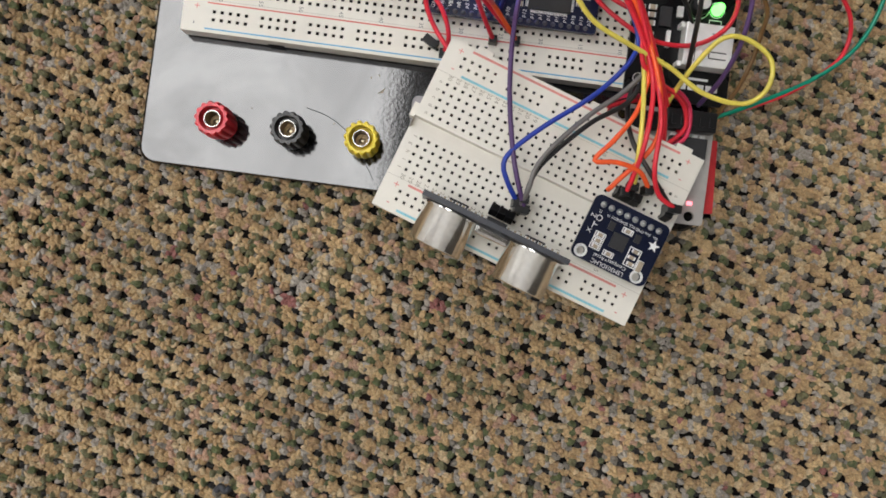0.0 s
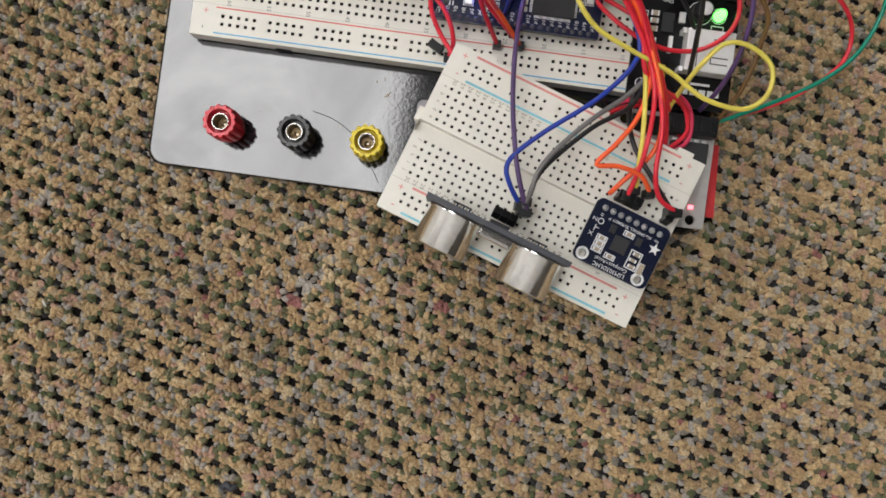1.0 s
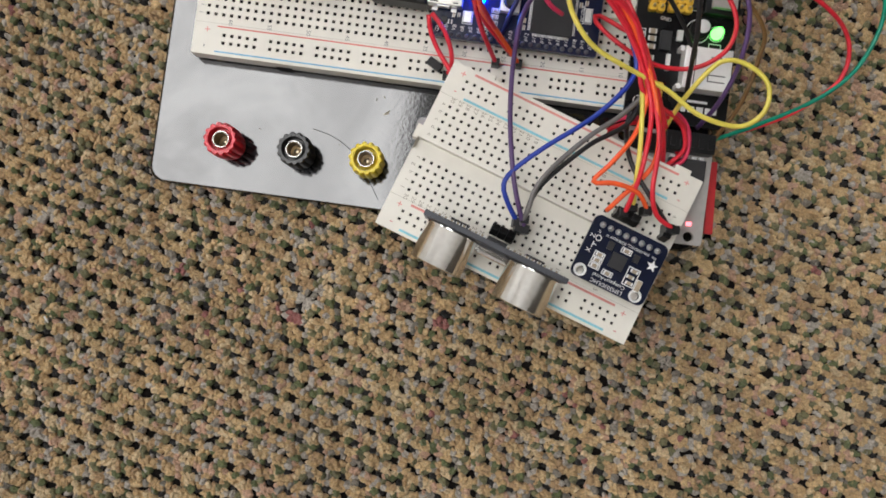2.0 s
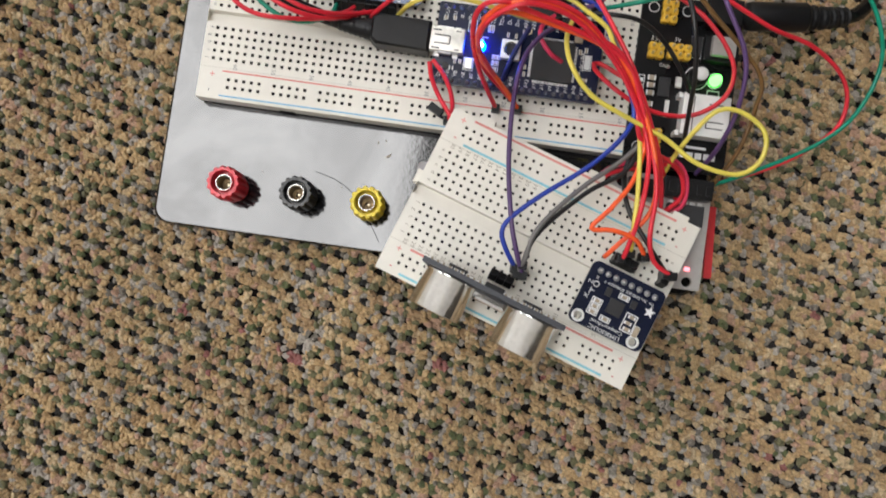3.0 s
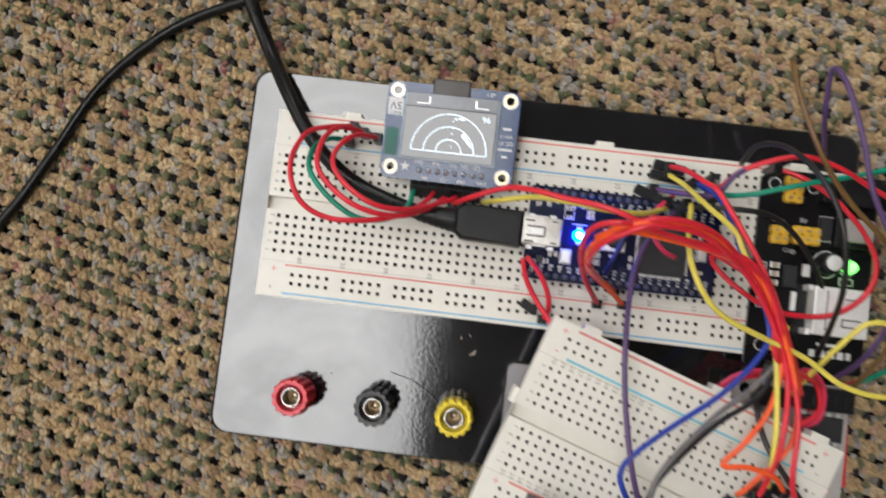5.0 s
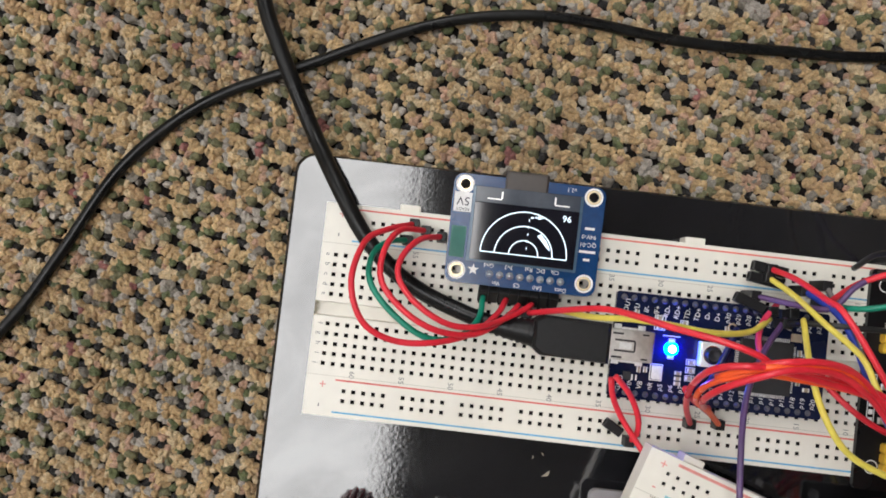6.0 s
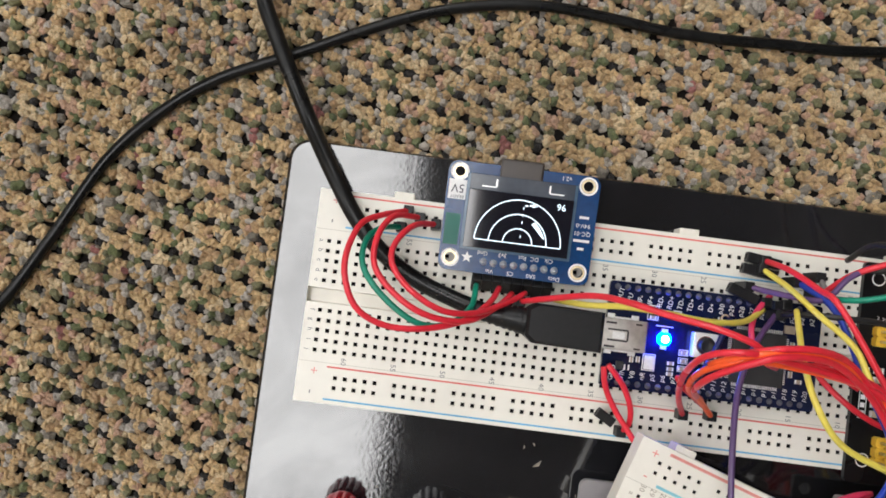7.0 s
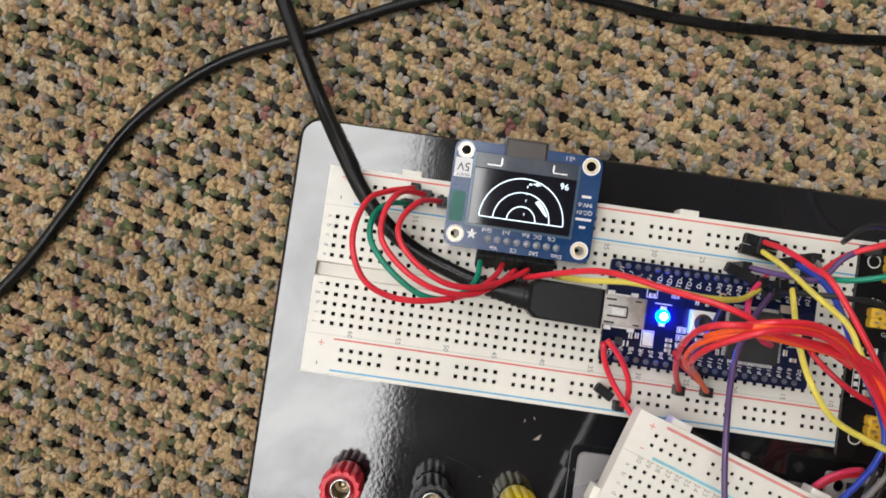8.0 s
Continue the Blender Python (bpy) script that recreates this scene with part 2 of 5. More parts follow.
def holed_slab(bm, x0, x1, y0, y1, z0, z1, holes, r, corner=2.0, mi=0):
    """A rounded board with round holes near its corners, bored right through."""
    border = outline(x0, x1, y0, y1, corner)
    top, bottom = [], []
    for z, store in ((z1, top), (z0, bottom)):
        edges = []
        loops = [border] + [[(hx + r * math.cos(2 * math.pi * k / 14), hy + r * math.sin(2 * math.pi * k / 14)) for k in range(14)] for hx, hy in holes]
        for pts in loops:
            vs = [bm.verts.new((x, y, z)) for x, y in pts]
            store.append(vs)
            edges += [bm.edges.new((vs[i], vs[(i + 1) % len(vs)])) for i in range(len(vs))]
        bmesh.ops.triangle_fill(bm, use_beauty=True, use_dissolve=False, edges=edges)
    for a, b in zip(bottom, top):
        for i in range(len(a)):
            bm.faces.new((a[i], a[(i + 1) % len(a)], b[(i + 1) % len(a)], b[i])).material_index = mi
    bmesh.ops.recalc_face_normals(bm, faces=bm.faces)


def smooth_line(pts, step=1.5):
    """A Catmull-Rom line through pts."""
    p = [Vector(q) for q in pts]
    p = [p[0] * 2 - p[1]] + p + [p[-1] * 2 - p[-2]]
    out = []
    for i in range(1, len(p) - 2):
        k = max(2, int((p[i + 1] - p[i]).length / step))
        for j in range(k):
            t = j / k
            out.append(0.5 * (2 * p[i] + (p[i + 1] - p[i - 1]) * t + (2 * p[i - 1] - 5 * p[i] + 4 * p[i + 1] - p[i + 2]) * t * t + (3 * p[i] - p[i - 1] - 3 * p[i + 1] + p[i + 2]) * t ** 3))
    out.append(p[-2])
    return out


def tube(bm, line, r, n=10, radius=None):
    """A tube along a line of points."""
    up, rows = Vector((0.13, 0.21, 0.97)), []
    for i, q in enumerate(line):
        d = (line[min(i + 1, len(line) - 1)] - line[max(i - 1, 0)]).normalized()
        side = d.cross(up).normalized()
        up = side.cross(d).normalized()
        rr = radius(i / max(1, len(line) - 1)) if radius else r
        rows.append([bm.verts.new(q + rr * (math.cos(2 * math.pi * k / n) * side + math.sin(2 * math.pi * k / n) * up)) for k in range(n)])
    for a, b in zip(rows, rows[1:]):
        for k in range(n):
            bm.faces.new((a[k], a[(k + 1) % n], b[(k + 1) % n], b[k]))
    bm.faces.new(rows[0][::-1])
    bm.faces.new(rows[-1])


TEXT_CACHE = {}


def glyphs(bm, body, x, y, z, size, rz=0.0, mi=0):
    """Flat lettering in the built-in font, centred at x, y."""
    if body not in TEXT_CACHE:
        cu = bpy.data.curves.new("lettering", "FONT")
        cu.body, cu.size, cu.align_x, cu.align_y, cu.resolution_u = body, 1.0, "CENTER", "CENTER", 2
        ob = bpy.data.objects.new("lettering", cu)
        me = ob.to_mesh()
        TEXT_CACHE[body] = ([tuple(v.co) for v in me.vertices], [tuple(p.vertices) for p in me.polygons])
        ob.to_mesh_clear()
        bpy.data.objects.remove(ob)
    m = Matrix.Translation((x, y, z)) @ Matrix.Rotation(radians(rz), 4, "Z") @ Matrix.Diagonal((size, size, 1, 1))
    verts, faces = TEXT_CACHE[body]
    vs = [bm.verts.new(m @ Vector(v)) for v in verts]
    for f in faces:
        try:
            bm.faces.new([vs[i] for i in f]).material_index = mi
        except ValueError:
            pass


# ---- room ----
def room():
    x0, x1, y0, y1, h = -3.4, 0.85, -1.3, 3.4, 2.4
    bm = bmesh.new()
    box(bm, x0 * 1000, x1 * 1000, y0 * 1000, y1 * 1000, -60, -2.6)
    tagged(part("floor", bm, M_CARPET_FAR), "loop-pile office carpet in tan, olive, grey and black yarn", "floor", kind="structure")
    bm = bmesh.new()
    box(bm, x0 * 1000, x1 * 1000, y0 * 1000, y1 * 1000, h * 1000, h * 1000 + 80)
    tagged(part("ceiling", bm, M_CEIL), "unseen ceiling with recessed light panels, coloured dark for the black reflection in the plate", "ceiling", kind="structure")
    for name, a in (("wall_north", (x0, x1, y1, y1 + 0.12)), ("wall_south", (x0, x1, y0 - 0.12, y0)), ("wall_west", (x0 - 0.12, x0, y0 - 0.12, y1 + 0.12)), ("wall_east", (x1, x1 + 0.12, y0 - 0.12, y1 + 0.12))):
        bm = bmesh.new()
        box(bm, *[v * 1000 for v in a], -60, h * 1000 + 80)
        # east wall is unseen, added close and dark to dim that side
        dark = name == "wall_east"
        tagged(part(name, bm, M_WALL_DARK if dark else M_WALL), "added unseen wall, close and dark brown to dim the east side" if dark else "plain off-white painted room wall", "wall", kind="structure")
    # first panel is mirrored in the plate; the other two are added fill
    for x, y in ((-0.545, 0.02), (-2.7, 0.02), (-0.545, 2.3)):
        lamp = thing("ceiling_light", x * 1000, y * 1000, h * 1000, label="white recessed ceiling light panel, switched on, one of three, two added as unseen fill", category="ceiling light", group="ceiling lights")
        bm = bmesh.new()
        for b in ((-490, 490, -720, -700), (-490, 490, 700, 720), (-490, -470, -700, 700), (470, 490, -700, 700)):
            box(bm, *b, -14, 0, 2)
        part("frame", bm, M_FRAME, lamp)
        bm = bmesh.new()
        box(bm, -470, 470, -700, 700, -10, -4)
        part("diffuser", bm, M_PANEL, lamp, "glowing white diffuser")


room()


# ---- base plate and binding posts ----
def base_plate():
    t = thing("base_plate", label="glossy black breadboard base plate lying on the carpet", category="base plate")
    pts = outline(-14.6, 168, -69.5, 40.5, 5.0, 8)
    bm = bmesh.new()
    slab(bm, pts, 0.6, 3.0, chamfer=1.0)
    part("plate", bm, M_PLATE, t)
    for x, y in ((-6, -61), (160, -61), (-6, 32), (160, 32)):
        bm = bmesh.new()
        lathe(bm, [(5, -2.4), (5.4, -1.5), (5.4, 0.9)], 20, x, y)
        part("rubber_foot", bm, M_PLATE_EDGE, t, smooth=True)


def binding_post(color, x, y):
    t = thing("binding_post", x, y, 3.0, label="%s fluted plastic binding post with brass socket, screwed to the plate" % color, category="binding post", group="binding posts")
    n = 72
    wave = lambda r, d: (lambda u: r + d * abs(math.cos(7 * 2 * math.pi * u)) ** 0.8)
    bm = bmesh.new()
    lathe(bm, [(4.6, 0), (4.6, 1.1), (4.2, 1.3), (4.2, 1.6)], 36)
    part("collar", bm, M_POST["black"] if color == "black" else M_POST[color], t, smooth=False)
    bm = bmesh.new()
    prof = [(0, 1.4), (0, 2.0), (0, 6.5), (0, 12.5), (0, 16.2), (0, 17.0)]
    fns = [wave(4.1, 0.4), wave(4.5, 0.55), wave(4.75, 0.75), wave(4.75, 0.85), wave(4.6, 0.8), wave(4.35, 0.65)]
    rows = [ring(bm, 0, z, n, fn) for (_, z), fn in zip(prof, fns)]
    rows.append(ring(bm, 3.85, 17.0, n))
    rows.append(ring(bm, 3.7, 16.7, n))
    rows.append(ring(bm, 3.55, 12.6, n))
    rows.append(ring(bm, 2.3, 12.4, n))
    for a, b in zip(rows, rows[1:]):
        for i in range(n):
            bm.faces.new((a[i], a[(i + 1) % n], b[(i + 1) % n], b[i]))
    bm.faces.new(rows[0][::-1])
    part("cap", bm, M_POST[color], t)
    bm = bmesh.new()
    lathe(bm, [(2.7, 12.2), (2.7, 15.6), (2.58, 15.8), (2.3, 15.6)], 28, caps=(False, False))
    part("socket_ring", bm, M_STEEL, t, "bright metal socket ring", smooth=True)
    bm = bmesh.new()
    lathe(bm, [(2.3, 15.6), (2.28, 8.0)], 28, caps=(False, False))
    lathe(bm, [(2.28, 8.0), (1.3, 7.6), (0.9, 8.6), (0.4, 8.9)], 28, caps=(False, True))
    part("socket_bore", bm, M_BRASS, t, "brass-lined bore")


base_plate()
for c, x in (("red", 11.6), ("black", 34.9), ("yellow", 57.7)):
    binding_post(c, x, -54.8)


def plate_debris():
    t = thing("loose_hair", label="thin dark curved hair lying on the plate", category="thread")
    bm = bmesh.new()
    tube(bm, smooth_line([(37.5, -45.5, 3.15), (45, -47.5, 3.2), (52, -52, 3.2), (58, -60, 3.15), (62, -66, 3.15)]), 0.11, 6)
    part("strand", bm, M_BLACK, t)
    for k, (x, y, s) in enumerate(((61, -37, 1.2), (57, -33, 0.5), (59.5, -32, 0.5), (20, -48, 0.35), (47, -49.5, 0.35), (33, -60, 0.3), (72, -44, 0.4))):
        f = thing("paint_fleck", x, y, 3.0, rz=40 * k, label="tiny pale fleck of debris on the black plate", category="fleck", group="flecks on the plate")
        bm = bmesh.new()
        slab(bm, [(-s, -0.7 * s), (s * 0.4, -s * 0.4), (s * 0.8, s * 0.9), (-s * 0.1, s * 0.2)], 0.02, 0.22)
        part("chip", bm, M_FADED, f)


plate_debris()


# ---- solderless breadboards ----
P = 2.54


def breadboard(name, cols, length, cx, cy, z, rz, groups, rail_dx, label, faded):
    """Socket board with real square sockets; origin at the middle of its underside."""
    t = thing(name, cx, cy, z, rz, label=label, category="breadboard")
    H, W, R = 8.6, 54.6, 0.38 if faded else 0.46
    X0 = -(cols - 1) / 2 * P
    verts, faces, mats = [], [], []

    def quad(a, b, c, d, m=0):
        i = len(verts)
        verts.extend((a, b, c, d))
        faces.append((i, i + 1, i + 2, i + 3))
        mats.append(m)

    def rect(x0, x1, y0, y1, zz, m=0):
        quad((x0, y0, zz), (x1, y0, zz), (x1, y1, zz), (x0, y1, zz), m)

    def cell(x, y, zz):
        a = P / 2
        c = R + 0.14
        for sx0, sx1, sy0, sy1 in ((-a, a, -a, -c), (-a, a, c, a), (-a, -c, -c, c), (c, a, -c, c)):
            rect(x + sx0, x + sx1, y + sy0, y + sy1, zz)
        o = [(x - c, y - c), (x + c, y - c), (x + c, y + c), (x - c, y + c)]
        i = [(x - R, y - R), (x + R, y - R), (x + R, y + R), (x - R, y + R)]
        for k in range(4):
            k2 = (k + 1) % 4
            quad((*o[k], zz), (*o[k2], zz), (*i[k2], zz - 0.25), (*i[k], zz - 0.25))
            # socket walls and floor coloured near black for the shade inside
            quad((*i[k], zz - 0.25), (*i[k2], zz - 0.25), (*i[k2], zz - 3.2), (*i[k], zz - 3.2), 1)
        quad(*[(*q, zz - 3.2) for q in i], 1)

    L2, W2, C = length / 2, W / 2, 1.9
    holes = {}
    for r in range(5):
        for s in (1, -1):
            holes[round(s * (1.5 + r) * P, 3)] = [X0 + c * P for c in range(cols)]
    rail = [X0 + rail_dx * P + (g * 6 + k) * P for g in range(groups) for k in range(5)]
    for yy in (20.55, 23.09):
        holes[yy], holes[-yy] = rail, rail
    ys = sorted(holes)
    bands, y = [], -W2
    for yy in ys:
        if yy - P / 2 - y > 0.01:
            bands.append((y, yy - P / 2, None))
        bands.append((yy - P / 2, yy + P / 2, yy))
        y = yy + P / 2
    bands.append((y, W2, None))
    for y0, y1, yy in bands:
        if yy is None:
            if abs(y0 + y1) < 0.2 and y1 - y0 > 4:      # centre channel
                rect(-L2, L2, y0, -C, H); rect(-L2, L2, C, y1, H)
                rect(-L2, L2, 0.25 - C, C - 0.25, H - 3.0)
                quad((-L2, -C, H), (L2, -C, H), (L2, 0.25 - C, H - 3.0), (-L2, 0.25 - C, H - 3.0))
                quad((-L2, C - 0.25, H - 3.0), (L2, C - 0.25, H - 3.0), (L2, C, H), (-L2, C, H))
            else:
                rect(-L2, L2, y0, y1, H)
            continue
        x = -L2
        for hx in holes[yy]:
            if hx - P / 2 - x > 0.01:
                rect(x, hx - P / 2, y0, y1, H)
            cell(hx, yy, H)
            x = hx + P / 2
        rect(x, L2, y0, y1, H)
    for a, b in (((-L2, -W2), (L2, -W2)), ((L2, -W2), (L2, W2)), ((L2, W2), (-L2, W2)), ((-L2, W2), (-L2, -W2))):
        quad((*a, 1.5), (*b, 1.5), (*b, H), (*a, H))
    rect(-L2, L2, -W2, W2, 1.5)
    me = bpy.data.meshes.new("body")
    me.from_pydata([tuple(c * MM for c in v) for v in verts], [], faces)
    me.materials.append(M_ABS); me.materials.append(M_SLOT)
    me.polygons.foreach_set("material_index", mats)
    ob = new("body", me)
    ob.parent = t
    bm = bmesh.new()
    box(bm, -L2 + 0.9, L2 - 0.9, -W2 + 0.9, W2 - 0.9, 0.0, 1.5)
    part("adhesive_backing", bm, M_SLOT, t, "dark foam backing")
    # interlocking tabs on the long and short sides
    for x in (-0.37 * length, 0.08 * length, 0.42 * length):
        bm = bmesh.new()
        box(bm, x - 2.6, x + 2.6, W2 - 0.05, W2 + 1.7, 1.2, 7.4, 0.3)
        part("tab", bm, M_ABS, t)
        # no recess here: a dark patch paints the shade of the notch
        bm = bmesh.new()
        box(bm, x - 2.6 + 8, x + 2.6 + 8, -W2 - 0.06, -W2 + 0.02, 1.5, 3.4, 0.0)
        part("notch", bm, M_SLOT, t, "flat dark patch painted for the shaded notch in the side")
    if faded:
        bm = bmesh.new()
        box(bm, -L2 - 1.7, -L2 + 0.05, 1.3, 5.7, 1.0, 7.0, 0.3)
        part("tab", bm, M_ABS, t)
    # flat strips in place of the shaded grooves where the rail pieces join
    for yy in (16.95, -16.95):
        bm = bmesh.new()
        box(bm, -L2 + 0.2, L2 - 0.2, yy - 0.07, yy + 0.07, H - 0.2, H + 0.012)
        part("seam", bm, M_SEAM, t)
    zz = H + 0.03
    red, blue = (M_PINKLINE, M_CYANLINE) if faded else (M_REDLINE, M_BLUELINE)
    sides = ((26.1 if not faded else 26.0, red), (17.9, blue), (-17.9, red), (-26.1, blue))
    for yy, m in sides:
        bm = bmesh.new()
        lw = 0.36 if faded else 0.21
        box(bm, -L2 + 7.5, L2 - 7.5, yy - lw, yy + lw, zz - 0.02, zz + 0.02)
        part("rail_line", bm, m, t)
    for sign, m in (("+", M_PINKLINE), ("-", M_PINKLINE if faded else M_INK)):
        bm = bmesh.new()
        for e in (-1, 1):
            for yy, ch in ((24.6, "+"), (19.2, "-"), (-19.2, "+"), (-24.6, "-")):
                if ch == sign:
                    glyphs(bm, ch, e * (L2 - 4.2), yy, zz, 3.4, -90 if not faded else 0)
        tagged(part("polarity_mark", bm, m, t), kind="stuff")
    bm = bmesh.new()
    for k in range(cols):
        num = cols - k
        if num % 5 == 0 or faded and k < 12:
            for yy in (16.2, -16.2):
                glyphs(bm, str(num), X0 + k * P, yy, zz, 1.9, -90)
    for r, (a, b) in enumerate(zip("abcde", "jihgf")):
        for e in (-1, 1):
            x = e * ((cols - 1) / 2 * P + 1.9)
            glyphs(bm, a, x, (5.5 - r) * P, zz, 1.8, -90)
            glyphs(bm, b, x, -(5.5 - r) * P, zz, 1.8, -90)
    tagged(part("lettering", bm, M_FADED if faded else M_INK, t), kind="stuff")
    return t


breadboard("breadboard", 63, 165.1, 31 * P, 0.0, 3.0, 0.0, 10, 2.4, "long white solderless breadboard with printed rails, on the black plate", False)
SBX, SBY, SBR, SBZ = 112.4, -62.0, -18.5, 21.4
breadboard("breadboard", 30, 83.3, SBX, SBY, SBZ, SBR, 5, 0.5, "short white solderless breadboard turned askew and raised over the plate edge", True)


# ---- microcontroller board ----
def smd(name, parent, x, y, z, w, d, h, material, label="", bevel=0.1):
    bm = bmesh.new()
    box(bm, x - w / 2, x + w / 2, y - d / 2, y + d / 2, z, z + h, min(bevel, w / 4, d / 4, h / 3))
    return part(name, bm, material, parent, label)


def chip_cap(parent, x, y, z, w, d, h):
    """A small ceramic capacitor with two tinned ends."""
    c = smd("chip_capacitor", parent, x, y, z, w * 0.6, d, h, M_CERAMIC)
    for s in (-1, 1):
        e = smd("solder_end", c, x + s * w * 0.4, y, z, w * 0.2, d, h, M_TIN)
    return c


def frame_bars(bm, x0, x1, y0, y1, z, w=0.22):
    for b in ((x0, x1, y0, y0 + w), (x0, x1, y1 - w, y1), (x0, x0 + w, y0 + w, y1 - w), (x1 - w, x1, y0 + w, y1 - w)):
        box(bm, *b, z, z + 0.03)


def solder_pin_mesh(material, k=1.0):
    bm = bmesh.new()
    lathe(bm, [(0.95 * k, 0), (0.9 * k, 0.12), (0.55 * k, 0.5), (0.38 * k, 0.9), (0.3 * k, 1.25)], 12)
    bmesh.ops.scale(bm, vec=(MM,) * 3, verts=bm.verts)
    me = bpy.data.meshes.new("pin")
    bm.to_mesh(me); bm.free()
    me.materials.append(material)
    for p in me.polygons:
        p.use_smooth = True
    return me


PIN = solder_pin_mesh(M_TIN)
PIN_DULL = solder_pin_mesh(M_DULL_PIN, 0.8)


def legs_mesh(bm, n, pitch, w, length, z):
    for i in range(n):
        x = (i - (n - 1) / 2) * pitch
        box(bm, x - w / 2, x + w / 2, 0, length, z, z + 0.12)


def flat_chip(name, parent, x, y, z, w, h, n, label=""):
    """A flat square chip with a row of tinned legs on each side."""
    c = smd(name, parent, x, y, z + 0.1, w, w, h, M_CHIP, label, 0.25)
    for k in range(4):
        bm = bmesh.new()
        legs_mesh(bm, n, w * 0.88 / n, w * 0.5 / n, 0.9, z + 0.12)
        bmesh.ops.translate(bm, verts=bm.verts, vec=(0, w / 2, 0))
        bmesh.ops.rotate(bm, verts=bm.verts, cent=(0, 0, 0), matrix=Matrix.Rotation(k * math.pi / 2, 3, "Z"))
        bmesh.ops.translate(bm, verts=bm.verts, vec=(x, y, 0))
        tagged(part("leg_row", bm, M_TIN, c), kind="stuff")
    return c


def lettering(parent, items, material, z):
    bm = bmesh.new()
    for body, x, y, size, rz in items:
        glyphs(bm, body, x, y, z, size, rz)
    return tagged(part("lettering", bm, material, parent), kind="stuff")


def microcontroller():
    t = thing("microcontroller_board", 97.8, -0.2, 11.6, label="navy microcontroller board with lit blue light, plugged into the breadboard", category="circuit board")
    bm = bmesh.new()
    slab(bm, outline(-26, 27.4, -13.2, 13.2, 0.8, 3), 5.0, 6.6)
    part("board", bm, M_PCB_NAVY, t)
    for y in (-11.43, 11.43):
        bm = bmesh.new()
        box(bm, -25.4, 25.4, y - 1.25, y + 1.25, 2.2, 5.0, 0.2)
        part("pin_header", bm, M_BLACK, t)
        for k in range(20):
            piece("pin", PIN_DULL, t, (k - 9.5) * P, y * 1.035, 6.6)
    for y in (-11.43, 11.43):
        bm = bmesh.new()
        for k in range(20):
            box(bm, (k - 9.5) * P - 0.3, (k - 9.5) * P + 0.3, y - 0.3, y + 0.3, -1.5, 2.4)
        tagged(part("pin_row", bm, M_TIN, t), kind="stuff")
    u = new("usb_socket"); u.parent = t
    bm = bmesh.new()
    box(bm, -27.6, -16.4, -3.85, 3.85, 6.6, 10.6, 0.35)
    part("shell", bm, M_SHELL, u, "bright steel socket shell")
    bm = bmesh.new()
    box(bm, -24.9, -21.8, -1.0, 0.6, 10.55, 10.72, 0.05)
    part("latch_tongue", bm, M_TIN, u)
    for y, x, w, d in ((1.1, -23.6, 5.0, 0.45), (-1.5, -23.6, 5.0, 0.45), (-0.2, -21.1, 0.45, 2.4), (2.7, -25.4, 2.6, 0.5), (-3.1, -25.4, 2.6, 0.5), (2.9, -18.6, 1.6, 0.4), (-3.1, -18.6, 1.6, 0.4)):
        smd("slot", u, x, y, 10.58, w, d, 0.05, M_CHIP)
    for y in (4.05, -4.05):
        smd("side_spring", u, -22.4, y, 7.4, 4.0, 0.5, 2.4, M_TIN)
    for x, y in ((-25, 4.4), (-19, 4.4), (-25, -4.4), (-19, -4.4)):
        smd("mounting_leg", u, x, y, 6.6, 1.8, 1.2, 0.6, M_TIN)
    led = new("status_light"); led.parent = t
    bm = bmesh.new()
    lathe(bm, [(1.75, 6.6), (1.75, 7.3), (1.45, 7.9), (0.85, 8.3), (0.2, 8.4)], 24, -11.3, 0.2)
    part("lens", bm, M_BLUELENS, led, "blue glowing lens", smooth=True)
    bm = bmesh.new()
    lathe(bm, [(1.0, 8.1), (0.9, 8.45), (0.5, 8.65), (0.1, 8.7)], 20, -11.3, 0.2)
    part("die", bm, M_BLUELED, led, "bright blue-white core", smooth=True)
    for k, y in enumerate((-1.9, 2.3)):
        smd("indicator", t, -11.3, y, 6.6, 1.6, 0.9, 0.5, M_WHITE)
    b = new("reset_button"); b.parent = t
    bm = bmesh.new()
    box(bm, -4.7, 1.5, -3.2, 3.0, 6.6, 9.6, 0.4)
    part("housing", bm, M_TINPLATE, b)
    bm = bmesh.new()
    lathe(bm, [(2.1, 9.6), (2.1, 9.8), (1.75, 9.85), (1.7, 10.9), (1.4, 11.1), (1.3, 11.0)], 24, -1.6, -0.1)
    part("plunger", bm, M_CHIP, b, "dark round plunger", smooth=True)
    bm = bmesh.new()
    lathe(bm, [(2.35, 9.6), (2.35, 9.75), (1.95, 9.75), (1.95, 9.6)], 28, -1.6, -0.1, caps=(False, False))
    part("rim", bm, M_STEEL, b)
    flat_chip("processor", t, 12.2, -1.6, 6.6, 13.2, 1.3, 25, "large flat black processor chip")
    smd("memory_chip", t, -21.6, -7.6, 6.6, 1.8, 2.0, 0.8, M_CHIP)
    for y in (-5.6, -7.0, -8.2):
        chip_cap(t, -9.0, y, 6.6, 1.6, 0.9, 0.6)
    smd("crystal", t, -14.4, -6.0, 6.6, 2.4, 3.4, 1.2, M_TIN, "silver crystal can")
    smd("crystal", t, 23.2, -0.5, 6.6, 1.9, 4.2, 1.0, M_TIN, "tinned crystal can")
    smd("crystal", t, 19.5, 6.4, 6.6, 2.6, 2.0, 1.0, M_CERAMIC)
